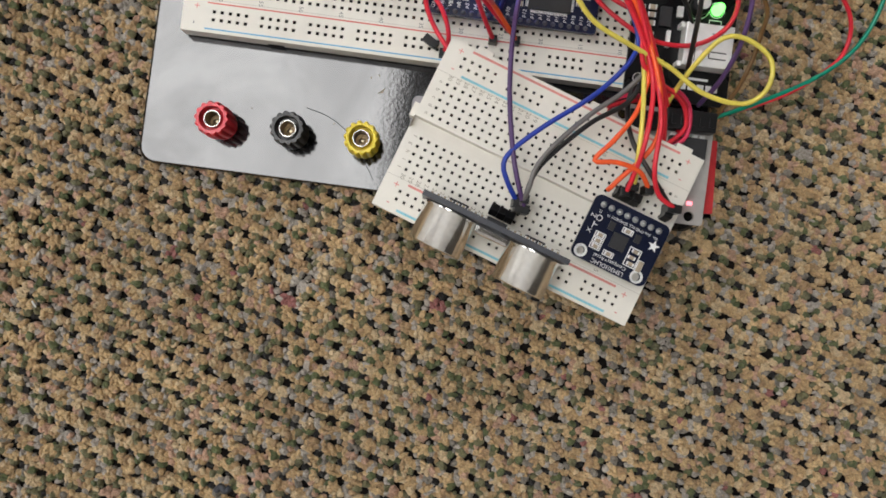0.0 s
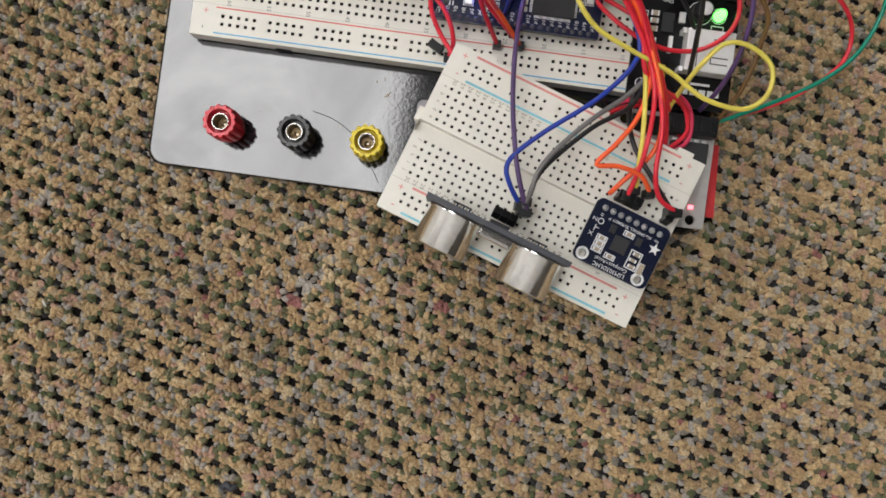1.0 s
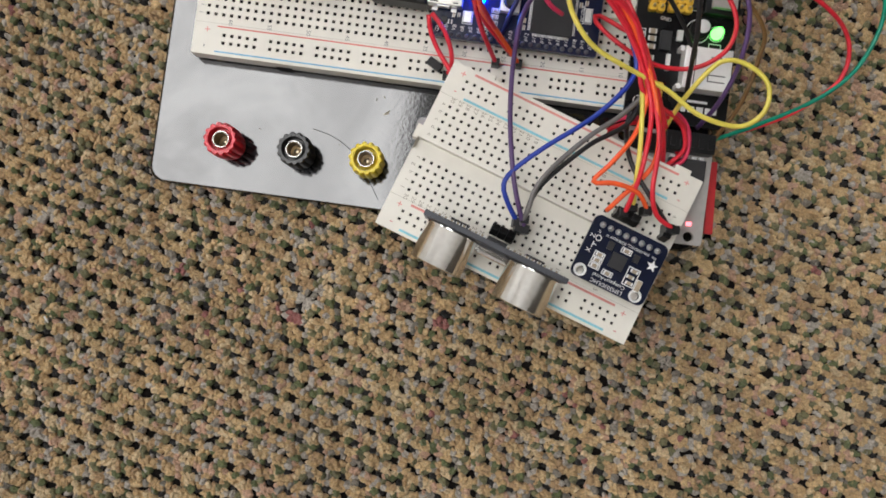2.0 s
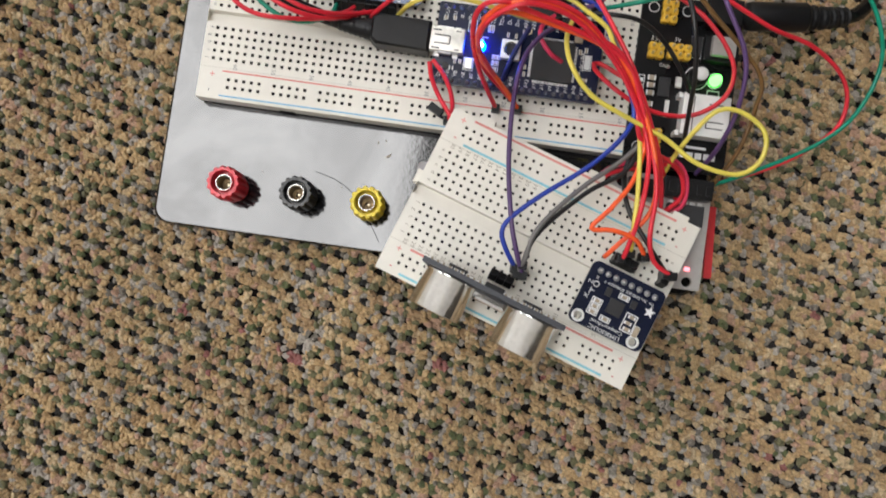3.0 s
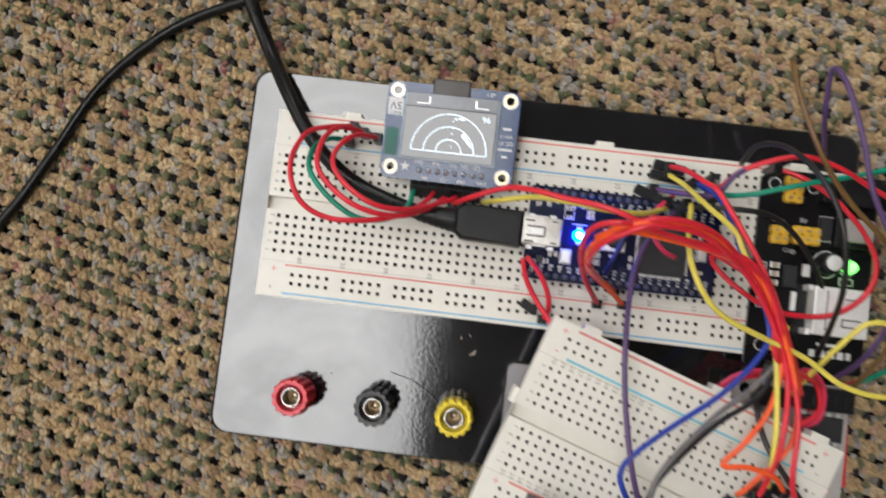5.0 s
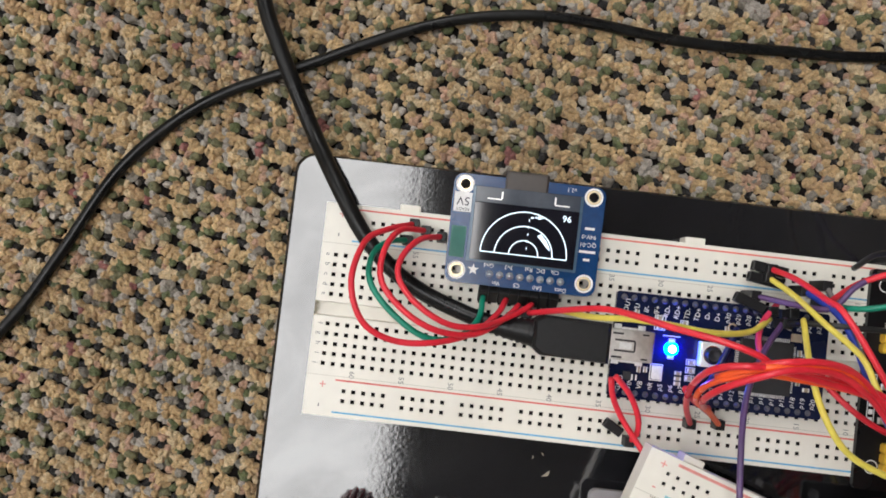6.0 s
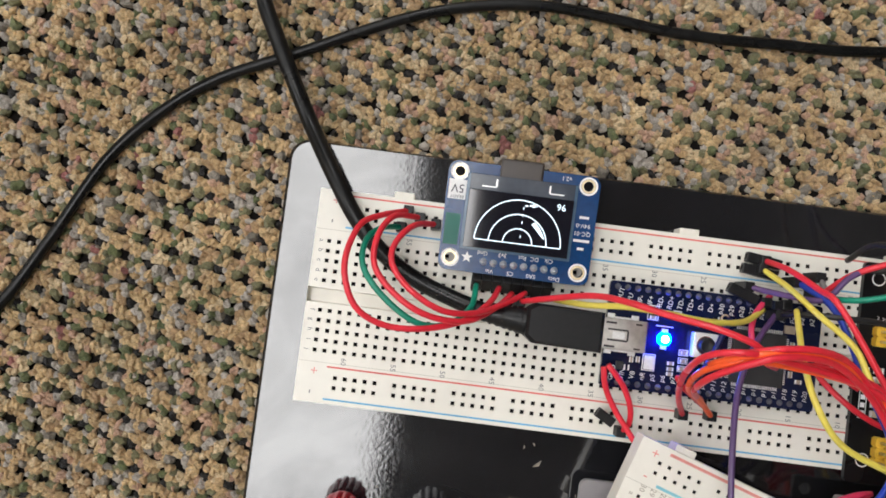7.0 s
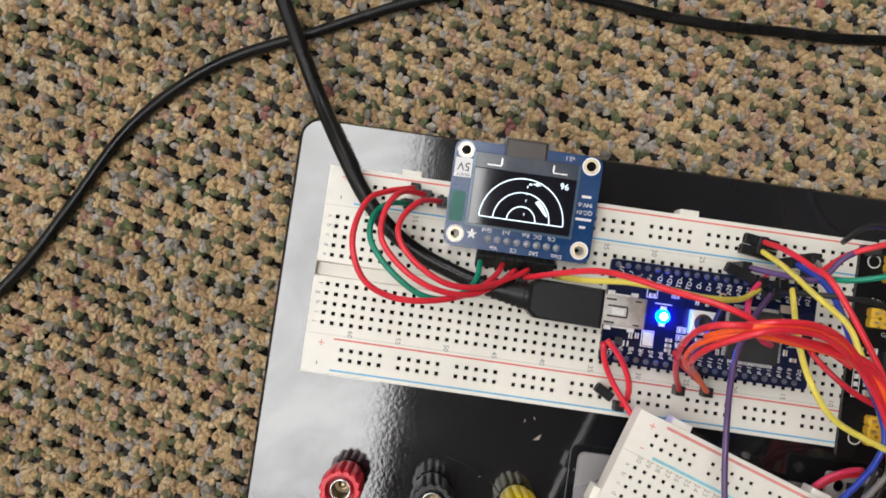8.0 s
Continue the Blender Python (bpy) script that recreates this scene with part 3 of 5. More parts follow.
    for x, y, w, d in ((-6.0, -2.6, 1.6, 0.9), (-6.0, -4.6, 1.6, 0.9), (-6.2, -6.6, 1.6, 0.9), (-17.2, -5.6, 0.9, 1.4), (-18.8, -5.8, 0.9, 1.4), (-8.6, 6.4, 1.2, 1.7), (-14.8, 7.4, 1.6, 0.9), (-14.6, 5.2, 1.6, 0.9),
                       (-23.5, 8.0, 1.4, 1.0), (-20.6, 8.2, 1.0, 1.4), (2.0, 6.6, 0.9, 1.5), (3.6, -4.5, 0.8, 1.5), (3.6, -6.8, 0.8, 1.5), (20.6, 2.6, 1.0, 1.6), (22.4, 3.4, 1.0, 1.6), (20.8, -4.6, 1.0, 1.6), (-3.0, 5.0, 0.8, 1.5), (-0.4, 5.0, 0.8, 1.5), (23.0, -6.2, 1.6, 1.0), (-1.6, -4.4, 1.5, 0.8)):
        chip_cap(t, x, y, 6.6, w, d, 0.6)
    bm = bmesh.new()
    lathe(bm, [(0.7, 6.61), (0.7, 6.65), (1.1, 6.65), (1.1, 6.61)], 20, 3.4, 7.2, caps=(False, False))
    part("plated_hole", bm, M_GOLD, t)
    bm = bmesh.new()
    frame_bars(bm, -16.0, -12.8, -8.1, -3.9, 6.6)
    frame_bars(bm, -16.0, -13.2, 4.5, 8.2, 6.6)
    frame_bars(bm, -9.6, -7.6, 5.2, 7.6, 6.6)
    for y in (-2.6, -4.6, -6.6):
        frame_bars(bm, -7.2, -4.8, y - 0.75, y + 0.75, 6.6, 0.18)
    frame_bars(bm, 21.8, 24.6, -3.0, 2.0, 6.6)
    for x in (-21.2, -20.2, -19.2):
        box(bm, x - 0.2, x + 0.2, -8.6, -7.2, 6.6, 6.63)
    box(bm, -13.6, -9.2, 3.2, 3.45, 6.6, 6.63)
    tagged(part("outline_mark", bm, M_SILK, t), kind="stuff")
    low = ["GND", "VIN", "VB", "nR", "p5", "p6", "p7", "p8", "p9", "p10", "p11", "p12", "p13", "p14", "p15", "p16", "p17", "p18", "p19", "p20"]
    top = ["VOUT", "VU", "IF-", "IF+", "RD-", "RD+", "TD-", "TD+", "D-", "D+", "p30", "p29", "p28", "p27", "p26", "p25", "p24", "p23", "p22", "p21"]
    items = [(s, (k - 9.5) * P + 0.9, -9.6, 1.75, 80) for k, s in enumerate(low)] + [(s, (k - 9.5) * P + 0.9, 9.4, 1.75, 80) for k, s in enumerate(top)]
    lettering(t, items + [("LPC1768", 21.6, -0.3, 1.6, 90)], M_SILK, 6.63)


microcontroller()


# ---- small display on its carrier ----
def arc_strip(bm, cx, cy, r, w, a0, a1, z, n=40):
    rows = []
    for k in range(n + 1):
        a = radians(a0 + (a1 - a0) * k / n)
        j = 0.05 * (k % 2)
        rows.append([bm.verts.new((cx + q * math.cos(a), cy + q * math.sin(a), z)) for q in (r - w / 2 + j, r + w / 2 + j)])
    for a, b in zip(rows, rows[1:]):
        bm.faces.new((a[0], a[1], b[1], b[0]))


def display():
    t = thing("display_module", 47.2, 12.4, 16.2, 0.0, 7.0, label="small blue display module with lit white radar arcs on the breadboard", category="display")
    t.matrix_basis = pose(47.2 * MM, 12.4 * MM, 16.2 * MM, 7.0, -2.2, 0)
    bm = bmesh.new()
    holed_slab(bm, -18.9, 18.9, -1.8, 25.6, 0, 1.6, [(-16, 1.4), (16, 1.4), (-16, 24 - 1.0), (16, 24 - 1.0)], 1.25, 2.4)
    part("board", bm, M_PCB_BLUE, t)
    for x in (-16, 16):
        for y in (1.4, 23.0):
            bm = bmesh.new()
            lathe(bm, [(1.25, 0.2), (1.25, 1.66), (1.8, 1.66), (1.8, 1.6)], 24, x, y, caps=(False, False))
            part("plated_hole", bm, M_GOLD, t)
            bm = bmesh.new()
            lathe(bm, [(1.85, 1.62), (1.85, 1.67), (2.3, 1.67), (2.3, 1.62)], 24, x, y, caps=(False, False))
            part("white_ring", bm, M_SILK, t)
    s = new("screen"); s.parent = t
    z_lit = 3.02
    bm = bmesh.new()
    box(bm, -13.2, 12.8, 4.6, 19.0, 1.62, 3.0, 0.12)
    part("glass", bm, M_OLED_GLASS, s, "dark glossy screen glass")
    bm = bmesh.new()
    box(bm, -14.0, 13.6, 3.9, 22.9, 1.6, 2.2, 0.15)
    part("glass_rim", bm, M_OLED_RIM, s, "pale clear border round the screen glass")
    bm = bmesh.new()
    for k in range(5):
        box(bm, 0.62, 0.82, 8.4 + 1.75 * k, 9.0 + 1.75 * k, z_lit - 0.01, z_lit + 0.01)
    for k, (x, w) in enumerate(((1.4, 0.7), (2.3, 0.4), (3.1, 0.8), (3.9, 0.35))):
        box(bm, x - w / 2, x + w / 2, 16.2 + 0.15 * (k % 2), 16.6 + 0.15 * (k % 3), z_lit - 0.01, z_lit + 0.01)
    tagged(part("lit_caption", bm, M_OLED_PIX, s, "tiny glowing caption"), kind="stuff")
    bm = bmesh.new()
    box(bm, -13.2, 12.8, 19.02, 22.9, 1.62, 2.6, 0.12)
    part("clear_margin", bm, M_OLED_CLEAR, s, "smoky clear upper margin")
    bm = bmesh.new()
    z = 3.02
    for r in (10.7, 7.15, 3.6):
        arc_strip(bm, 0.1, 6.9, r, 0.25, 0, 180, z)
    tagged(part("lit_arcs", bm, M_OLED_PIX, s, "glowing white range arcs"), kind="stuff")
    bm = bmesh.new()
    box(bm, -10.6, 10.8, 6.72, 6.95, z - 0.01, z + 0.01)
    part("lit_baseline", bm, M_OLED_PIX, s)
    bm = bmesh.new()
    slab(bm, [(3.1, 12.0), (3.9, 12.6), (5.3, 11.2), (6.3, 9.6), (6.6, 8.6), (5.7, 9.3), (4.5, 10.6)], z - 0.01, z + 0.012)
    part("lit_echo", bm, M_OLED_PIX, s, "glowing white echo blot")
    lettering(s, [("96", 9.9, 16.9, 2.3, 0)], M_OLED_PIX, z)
    for x0, x1 in ((-10.2, -6.6), (6.6, 10.2)):
        bm = bmesh.new()
        xi = x1 if x0 < 0 else x0
        box(bm, x0, x1, 19.9, 20.2, 2.62, 2.66)
        box(bm, xi - 0.2, xi + 0.2, 20.2, 22.0, 2.62, 2.66)
        part("trace", bm, M_TIN, s)
    bm = bmesh.new()
    box(bm, -6.2, 4.6, 22.2, 27.4, -0.4, 2.0, 0.6)
    part("ribbon", bm, M_FLEX, t, "folded dark ribbon over the edge")
    bm = bmesh.new()
    box(bm, -18.4, -13.9, 16.0, 20.9, 1.6, 1.63)
    part("white_label", bm, M_SILK, t)
    lettering(t, [("5V", -16.1, 18.8, 3.0, 180), ("READY", -16.1, 16.7, 1.1, 180)], M_PCB_DARK, 1.66)
    bm = bmesh.new()
    box(bm, -18.3, -14.6, 4.6, 12.4, 1.6, 1.64)
    part("green_patch", bm, M_GREENTAPE, t, "dark green patch")
    star = [(math.sin(k * math.pi / 5) * (1.5 if k % 2 == 0 else 0.65) - 11.8, math.cos(k * math.pi / 5) * (1.5 if k % 2 == 0 else 0.65) + 1.9) for k in range(10)]
    bm = bmesh.new()
    vs = [bm.verts.new((x, y, 1.64)) for x, y in star]
    bm.faces.new(vs[::-1])
    part("star_mark", bm, M_SILK, t)
    names = [("Gnd", -8.0, 3.4), ("3v3", -3.0, 3.4), ("Rst", 2.0, 3.4), ("DC", 5.0, 3.4), ("Clk", 8.6, 3.4), ("Vin", -5.8, -0.9), ("CS", -0.6, -0.9), ("SA0", 4.6, -0.9), ("Data", 10.4, -0.9), ("v2.1", 10.4, 24.3), ("94V-0", 15.9, 13.2), ("QC-01", 15.9, 11.2)]
    lettering(t, [(s_, x, y, 1.5, 180) for s_, x, y in names], M_SILK, 1.64)
    bm = bmesh.new()
    for y, w in ((9.4, 4.0), (15.2, 2.4), (7.4, 1.6)):
        box(bm, 15.9 - w / 2, 15.9 + w / 2, y - 0.32, y + 0.32, 1.6, 1.63)
    tagged(part("marking_bar", bm, M_SILK, t), kind="stuff")
    for k in range(8):
        piece("pin", PIN, t, -7.6 + k * P, 1.2, 1.6)
    bm = bmesh.new()
    box(bm, -9.2, 11.6, 0.0, 2.5, -2.4, 0.0, 0.2)
    part("pin_header", bm, M_BLACK, t)
    bm = bmesh.new()
    for k in range(8):
        box(bm, -7.9 + k * P, -7.3 + k * P, 0.9, 1.5, -6.2, -2.3)
    tagged(part("pin_row", bm, M_TIN, t), kind="stuff")


display()


# ---- breadboard power module ----
def power_module():
    ox, oy = 153.0, -1.5
    t = thing("power_module", ox, oy, 11.6, label="black breadboard power supply module with yellow headers and lit green light", category="power supply")
    bm = bmesh.new()
    slab(bm, outline(-16.2, 16.6, -28.3, 27.6, 1.0, 3), 0.35, 1.9)
    part("board", bm, M_PCB_BLACK, t)
    Z = 1.9
    for y in (-20.4, 23.4):
        bm = bmesh.new()
        box(bm, -14.5, -9.3, y - 2.5, y + 2.5, -2.0, 0.35, 0.2)
        part("pin_header", bm, M_BLACK, t)

    def header(x, y, nx, ny):
        h = new("jumper_header"); h.parent = t
        bm = bmesh.new()
        for i in range(nx):
            for j in range(ny):
                a, b = x + (i - (nx - 1) / 2) * P, y + (j - (ny - 1) / 2) * P
                octagon = [(a - 1.27, b - 0.8), (a - 0.8, b - 1.27), (a + 0.8, b - 1.27), (a + 1.27, b - 0.8), (a + 1.27, b + 0.8), (a + 0.8, b + 1.27), (a - 0.8, b + 1.27), (a - 1.27, b + 0.8)]
                slab(bm, octagon, Z, Z + 2.5, chamfer=0.15)
        tagged(part("base", bm, M_JUMP, h, "yellow plastic header base"), kind="stuff")
        for i in range(nx):
            for j in range(ny):
                smd("pin", h, x + (i - (nx - 1) / 2) * P, y + (j - (ny - 1) / 2) * P, Z + 2.4, 0.64, 0.64, 2.6, M_GOLD)
    header(145.6 - ox, 20.6 - oy, 2, 3)
    header(142.8 - ox, 7.4 - oy, 2, 2)
    header(150.2 - ox, 7.9 - oy, 3, 2)
    header(145.4 - ox, -21.5 - oy, 2, 3)
    c = new("capacitor"); c.parent = t
    bm = bmesh.new()
    lathe(bm, [(3.0, Z), (3.1, Z + 0.8), (2.9, Z + 1.2), (3.1, Z + 1.6), (3.1, Z + 4.9), (2.8, Z + 5.4)], 24, 157.0 - ox, 0.6 - oy)
    part("sleeve", bm, M_BLACK, c, smooth=True)
    bm = bmesh.new()
    lathe(bm, [(2.2, Z + 5.38), (2.1, Z + 5.5), (0.3, Z + 5.5)], 24, 157.4 - ox, 0.9 - oy)
    part("can_top", bm, M_WHITE, c, "bright aluminium can top", smooth=True)
    g = new("power_light"); g.parent = t
    bm = bmesh.new()
    lathe(bm, [(1.9, Z), (1.9, Z + 1.0), (1.55, Z + 1.1), (1.55, Z + 3.6), (1.3, Z + 4.5), (0.7, Z + 5.0), (0.2, Z + 5.1)], 20, 163.0 - ox, 0.4 - oy)
    part("lens", bm, M_GREENLED, g, "glowing green lens", smooth=True)
    u = new("usb_port"); u.parent = t
    bm = bmesh.new()
    box(bm, 152.6 - ox, 167.6 - ox, -19.4 - oy, -6.0 - oy, Z, Z + 6.8, 0.4)
    part("shell", bm, M_TINPLATE, u, "pale tinplate socket shell")
    for x, y, w, d in ((163.0, -9.0, 4.5, 0.35), (163.0, -16.6, 5.5, 0.35), (163.0, -14.6, 5.5, 0.35), (160.4, -15.6, 0.35, 2.2), (156.0, -12.5, 0.3, 11.0)):
        smd("slot", u, x - ox, y - oy, Z + 6.78, w, d, 0.05, M_CHIP)
    for y in (-18.8, -6.6):
        smd("fold", u, 151.9 - ox, y - oy, Z, 1.2, 1.6, 5.0, M_TINPLATE)
    b = new("push_switch"); b.parent = t
    bm = bmesh.new()
    box(bm, 157.6 - ox, 168.6 - ox, 5.8 - oy, 14.2 - oy, Z, Z + 3.6, 0.4)
    part("body", bm, M_BLACK, b)
    bm = bmesh.new()
    box(bm, 159.4 - ox, 167.2 - ox, 7.2 - oy, 13.6 - oy, Z + 3.6, Z + 6.2, 0.5)
    part("cap", bm, M_PCB_GREY, b, "pale grey square switch cap")
    j = new("barrel_jack"); j.parent = t
    bm = bmesh.new()
    box(bm, 156.4 - ox, 167.4 - ox, 16.8 - oy, 25.0 - oy, Z, Z + 8.4, 0.5)
    part("body", bm, M_BLACK, j)
    bm = bmesh.new()
    box(bm, 152.8 - ox, 156.4 - ox, 17.6 - oy, 24.2 - oy, Z, Z + 5.0, 0.4)
    part("rear_block", bm, M_BLACK, j)
    for k, y in enumerate((-1.2, -3.6, -6.2, -9.8, -12.2)):
        chip_cap(t, 142.8 - ox, y - oy, Z, 2.6, 1.6, 0.6)
    smd("regulator", t, 151.4 - ox, -1.8 - oy, Z, 1.9, 3.4, 1.4, M_WHITE, "white-printed part")
    smd("regulator", t, 148.6 - ox, -10.8 - oy, Z, 1.3, 5.4, 1.4, M_WHITE, "white-printed part")
    smd("regulator", t, 155.6 - ox, 10.6 - oy, Z, 3.2, 6.2, 1.8, M_CHIP)
    smd("regulator", t, 147.0 - ox, -4.0 - oy, Z, 3.6, 6.2, 1.7, M_CHIP)
    bm = bmesh.new()
    frame_bars(bm, 138.6 - ox, 140.6 - ox, -13.6 - oy, -0.6 - oy, Z)
    frame_bars(bm, 154.0 - ox, 157.8 - ox, 7.0 - oy, 14.2 - oy, Z)
    frame_bars(bm, 161.0 - ox, 165.0 - ox, -4.8 - oy, -2.8 - oy, Z)
    for q in range(6):
        box(bm, 139.0 - ox, 140.2 - ox, -12.8 + q * 2.0 - oy, -11.6 + q * 2.0 - oy, Z, Z + 0.03)
    tagged(part("outline_mark", bm, M_SILK, t), kind="stuff")
    bm = bmesh.new()
    for x in (140.6, 151.6):
        arc_strip(bm, x - ox, 22.0 - oy, 1.6, 0.3, 0, 350, Z + 0.02, 24)
    arc_strip(bm, 157.0 - ox, 0.6 - oy, 3.7, 0.25, 0, 360, Z + 0.02, 30)
    arc_strip(bm, 163.0 - ox, 0.4 - oy, 2.4, 0.22, 0, 360, Z + 0.02, 24)
    arc_strip(bm, 141.0 - ox, -24.0 - oy, 1.6, 0.3, 0, 350, Z + 0.02, 24)
    tagged(part("ring_mark", bm, M_SILK, t), kind="stuff")
    lettering(t, [("3.3V", 142.6 - ox, 11.6 - oy, 1.9, -8), ("5V", 149.6 - ox, 12.2 - oy, 1.9, -8), ("GND", 146.4 - ox, 3.2 - oy, 1.6, -8)], M_SILK, Z + 0.03)
    bm = bmesh.new()
    for x, w in ((155.5, 1.6), (158.0, 2.2), (160.8, 2.2), (163.4, 1.8), (165.6, 1.4)):
        box(bm, x - w / 2 - ox, x + w / 2 - ox, -25.6 - oy, -23.6 - oy, Z, Z + 0.03)
    box(bm, 156.5 - ox, 163.0 - ox, -22.4 - oy, -21.6 - oy, Z, Z + 0.03)
    tagged(part("marking_bar", bm, M_SILK, t), kind="stuff")


power_module()


# ---- things on the short breadboard ----
def on_small(x, y):
    a = radians(SBR)
    return SBX + x * math.cos(a) - y * math.sin(a), SBY + x * math.sin(a) + y * math.cos(a)


def distance_sensor():
    x, y = on_small(-6.4, -18.8)
    t = thing("distance_sensor", x, y, 30.0, SBR, label="upright distance sensor with two silver cans on the short breadboard", category="sensor")
    bm = bmesh.new()
    box(bm, -22.2, 22.2, -0.8, 0.8, 1.2, 21.6, 0.15)
    part("board", bm, M_SONAR_PCB, t)
    for cx in (-13.0, 13.0):
        can = new("transducer"); can.parent = t
        bm = bmesh.new()
        lathe(bm, [(8.2, 0.8), (8.2, 1.6), (7.9, 1.9), (7.9, 12.2), (7.6, 12.6), (6.6, 12.6), (6.5, 11.2)], 40, caps=(True, False))
        bmesh.ops.rotate(bm, verts=bm.verts, cent=(0, 0, 0), matrix=Matrix.Rotation(radians(90), 3, "X"))
        bmesh.ops.translate(bm, verts=bm.verts, vec=(cx, 0, 11.6))
        part("can", bm, M_ALU, can, "brushed silver metal can", smooth=True)
        bm = bmesh.new()
        lathe(bm, [(6.5, 11.2), (3.5, 11.5), (0.5, 11.6)], 24)
        bmesh.ops.rotate(bm, verts=bm.verts, cent=(0, 0, 0), matrix=Matrix.Rotation(radians(90), 3, "X"))
        bmesh.ops.translate(bm, verts=bm.verts, vec=(cx, 0, 11.6))
        part("mesh_screen", bm, M_CHIP, can)
    bm = bmesh.new()
    box(bm, -5.2, 5.2, -3.9, -0.8, 15.4, 19.6, 1.0)
    part("crystal", bm, M_ALU, t, "dull silver oscillator can")
    for k in range(9):
        chip_cap(t, -20.0 + k * 1.9, 1.15, 16.5 + (k % 3) * 1.4, 1.3, 0.7, 0.8)
        chip_cap(t, 3.4 + k * 1.9, 1.15, 17.0 + (k % 2) * 1.5, 1.3, 0.7, 0.8)
    for x0 in (-12, 0, 12):
        bm = bmesh.new()
        box(bm, x0 - 3, x0 + 3, 0.8, 2.4, 8.5, 13.0, 0.2)
        part("chip", bm, M_CHIP, t)
    bm = bmesh.new()
    for k in range(4):
        box(bm, -4.1 + k * P, -3.5 + k * P, -0.3, 0.3, -2.5, 3.2)
        box(bm, -4.1 + k * P, -3.5 + k * P, 0.8, 2.2, 2.6, 3.2)
    tagged(part("pin_row", bm, M_TIN, t), kind="stuff")
    bm = bmesh.new()
    box(bm, -5.1, 5.1, -1.25, 1.25, 0.0, 2.5, 0.2)
    part("pin_header", bm, M_BLACK, t)


def compass_sensor():
    x, y = on_small(28.6, -5.5)
    t = thing("compass_sensor", x, y, 30.0, SBR, label="dark blue compass sensor with white lettering on the short breadboard", category="sensor")
    bm = bmesh.new()
    holed_slab(bm, -11.9, 11.9, -9.8, 9.8, 3.4, 5.0, [(-9.3, -7.6), (8.7, -7.6)], 1.2, 2.0)
    part("board", bm, M_PCB_DARK, t)
    for hx in (-9.3, 8.7):
        bm = bmesh.new()
        lathe(bm, [(1.2, 3.6), (1.2, 5.06), (1.95, 5.06), (1.95, 5.0)], 24, hx, -7.6, caps=(False, False))
        part("plated_hole", bm, M_TIN, t)
    bm = bmesh.new()
    box(bm, -10.4, 10.4, 6.0, 8.5, 0.0, 3.4, 0.2)
    part("pin_header", bm, M_BLACK, t)
    for k in range(8):
        piece("pin", PIN, t, (k - 3.5) * P, 7.3, 5.0)
    Z = 5.0
    smd("sensor_chip", t, -0.4, -0.8, Z, 4.6, 4.6, 1.0, M_CHIP)
    for x0, y0 in ((-6.0, -1.2), (-6.0, -3.0), (-6.0, -4.8), (-1.6, -5.2), (5.4, -1.2), (5.0, -3.2), (5.4, -5.0), (0.8, 3.2)):
        chip_cap(t, x0, y0, Z, 2.3, 1.0, 0.7)
    smd("chip", t, 4.2, 2.4, Z, 1.8, 2.4, 0.9, M_CHIP)
    smd("chip", t, -4.2, 2.6, Z, 1.8, 2.6, 0.9, M_CHIP)
    smd("chip", t, 8.2, -4.6, Z, 1.4, 3.2, 0.8, M_CERAMIC)
    bm = bmesh.new()
    for y0 in (-1.2, -3.0, -4.8):
        frame_bars(bm, -7.7, -4.3, y0 - 0.85, y0 + 0.85, Z, 0.28)
    frame_bars(bm, -3.3, 0.1, -6.05, -4.35, Z, 0.28)
    frame_bars(bm, 3.4, 7.2, -6.0, -0.2, Z, 0.3)
    frame_bars(bm, 7.3, 9.1, -6.4, -2.8, Z, 0.28)
    frame_bars(bm, -0.9, 2.5, 2.35, 4.05, Z, 0.28)
    tagged(part("outline_mark", bm, M_SILK, t), kind="stuff")
    star = [(math.sin(k * math.pi / 5) * (1.9 if k % 2 == 0 else 0.8) + 9.4, math.cos(k * math.pi / 5) * (1.9 if k % 2 == 0 else 0.8) + 2.6) for k in range(10)]
    bm = bmesh.new()
    bm.faces.new([bm.verts.new((a, b, Z + 0.04)) for a, b in star][::-1])
    part("star_mark", bm, M_SILK, t)
    pins = ["Vin", "3Vo", "GND", "SCL", "SDA", "DRDY", "I1", "I2"]
    items = [(s, (3.5 - k) * P, 5.1 if k % 2 else 5.0, 1.2, 180) for k, s in enumerate(pins)]
    items += [("Compass+Accel", -0.2, -7.0, 1.6, 180), ("LSM303DLHC", -0.2, -8.75, 1.75, 180), ("X", -9.6, -1.2, 2.0, 90), ("Y", -8.6, 1.0, 2.0, 90), ("Z", -10.2, 3.2, 2.0, 90)]
    lettering(t, items, M_SILK, Z + 0.04)
    bm = bmesh.new()
    arc_strip(bm, -8.4, 3.2, 0.8, 0.25, 0, 360, Z + 0.03, 16)
    box(bm, -9.4, -9.15, -0.2, 1.8, Z, Z + 0.03)
    part("axis_mark", bm, M_SILK, t)


distance_sensor()
compass_sensor()


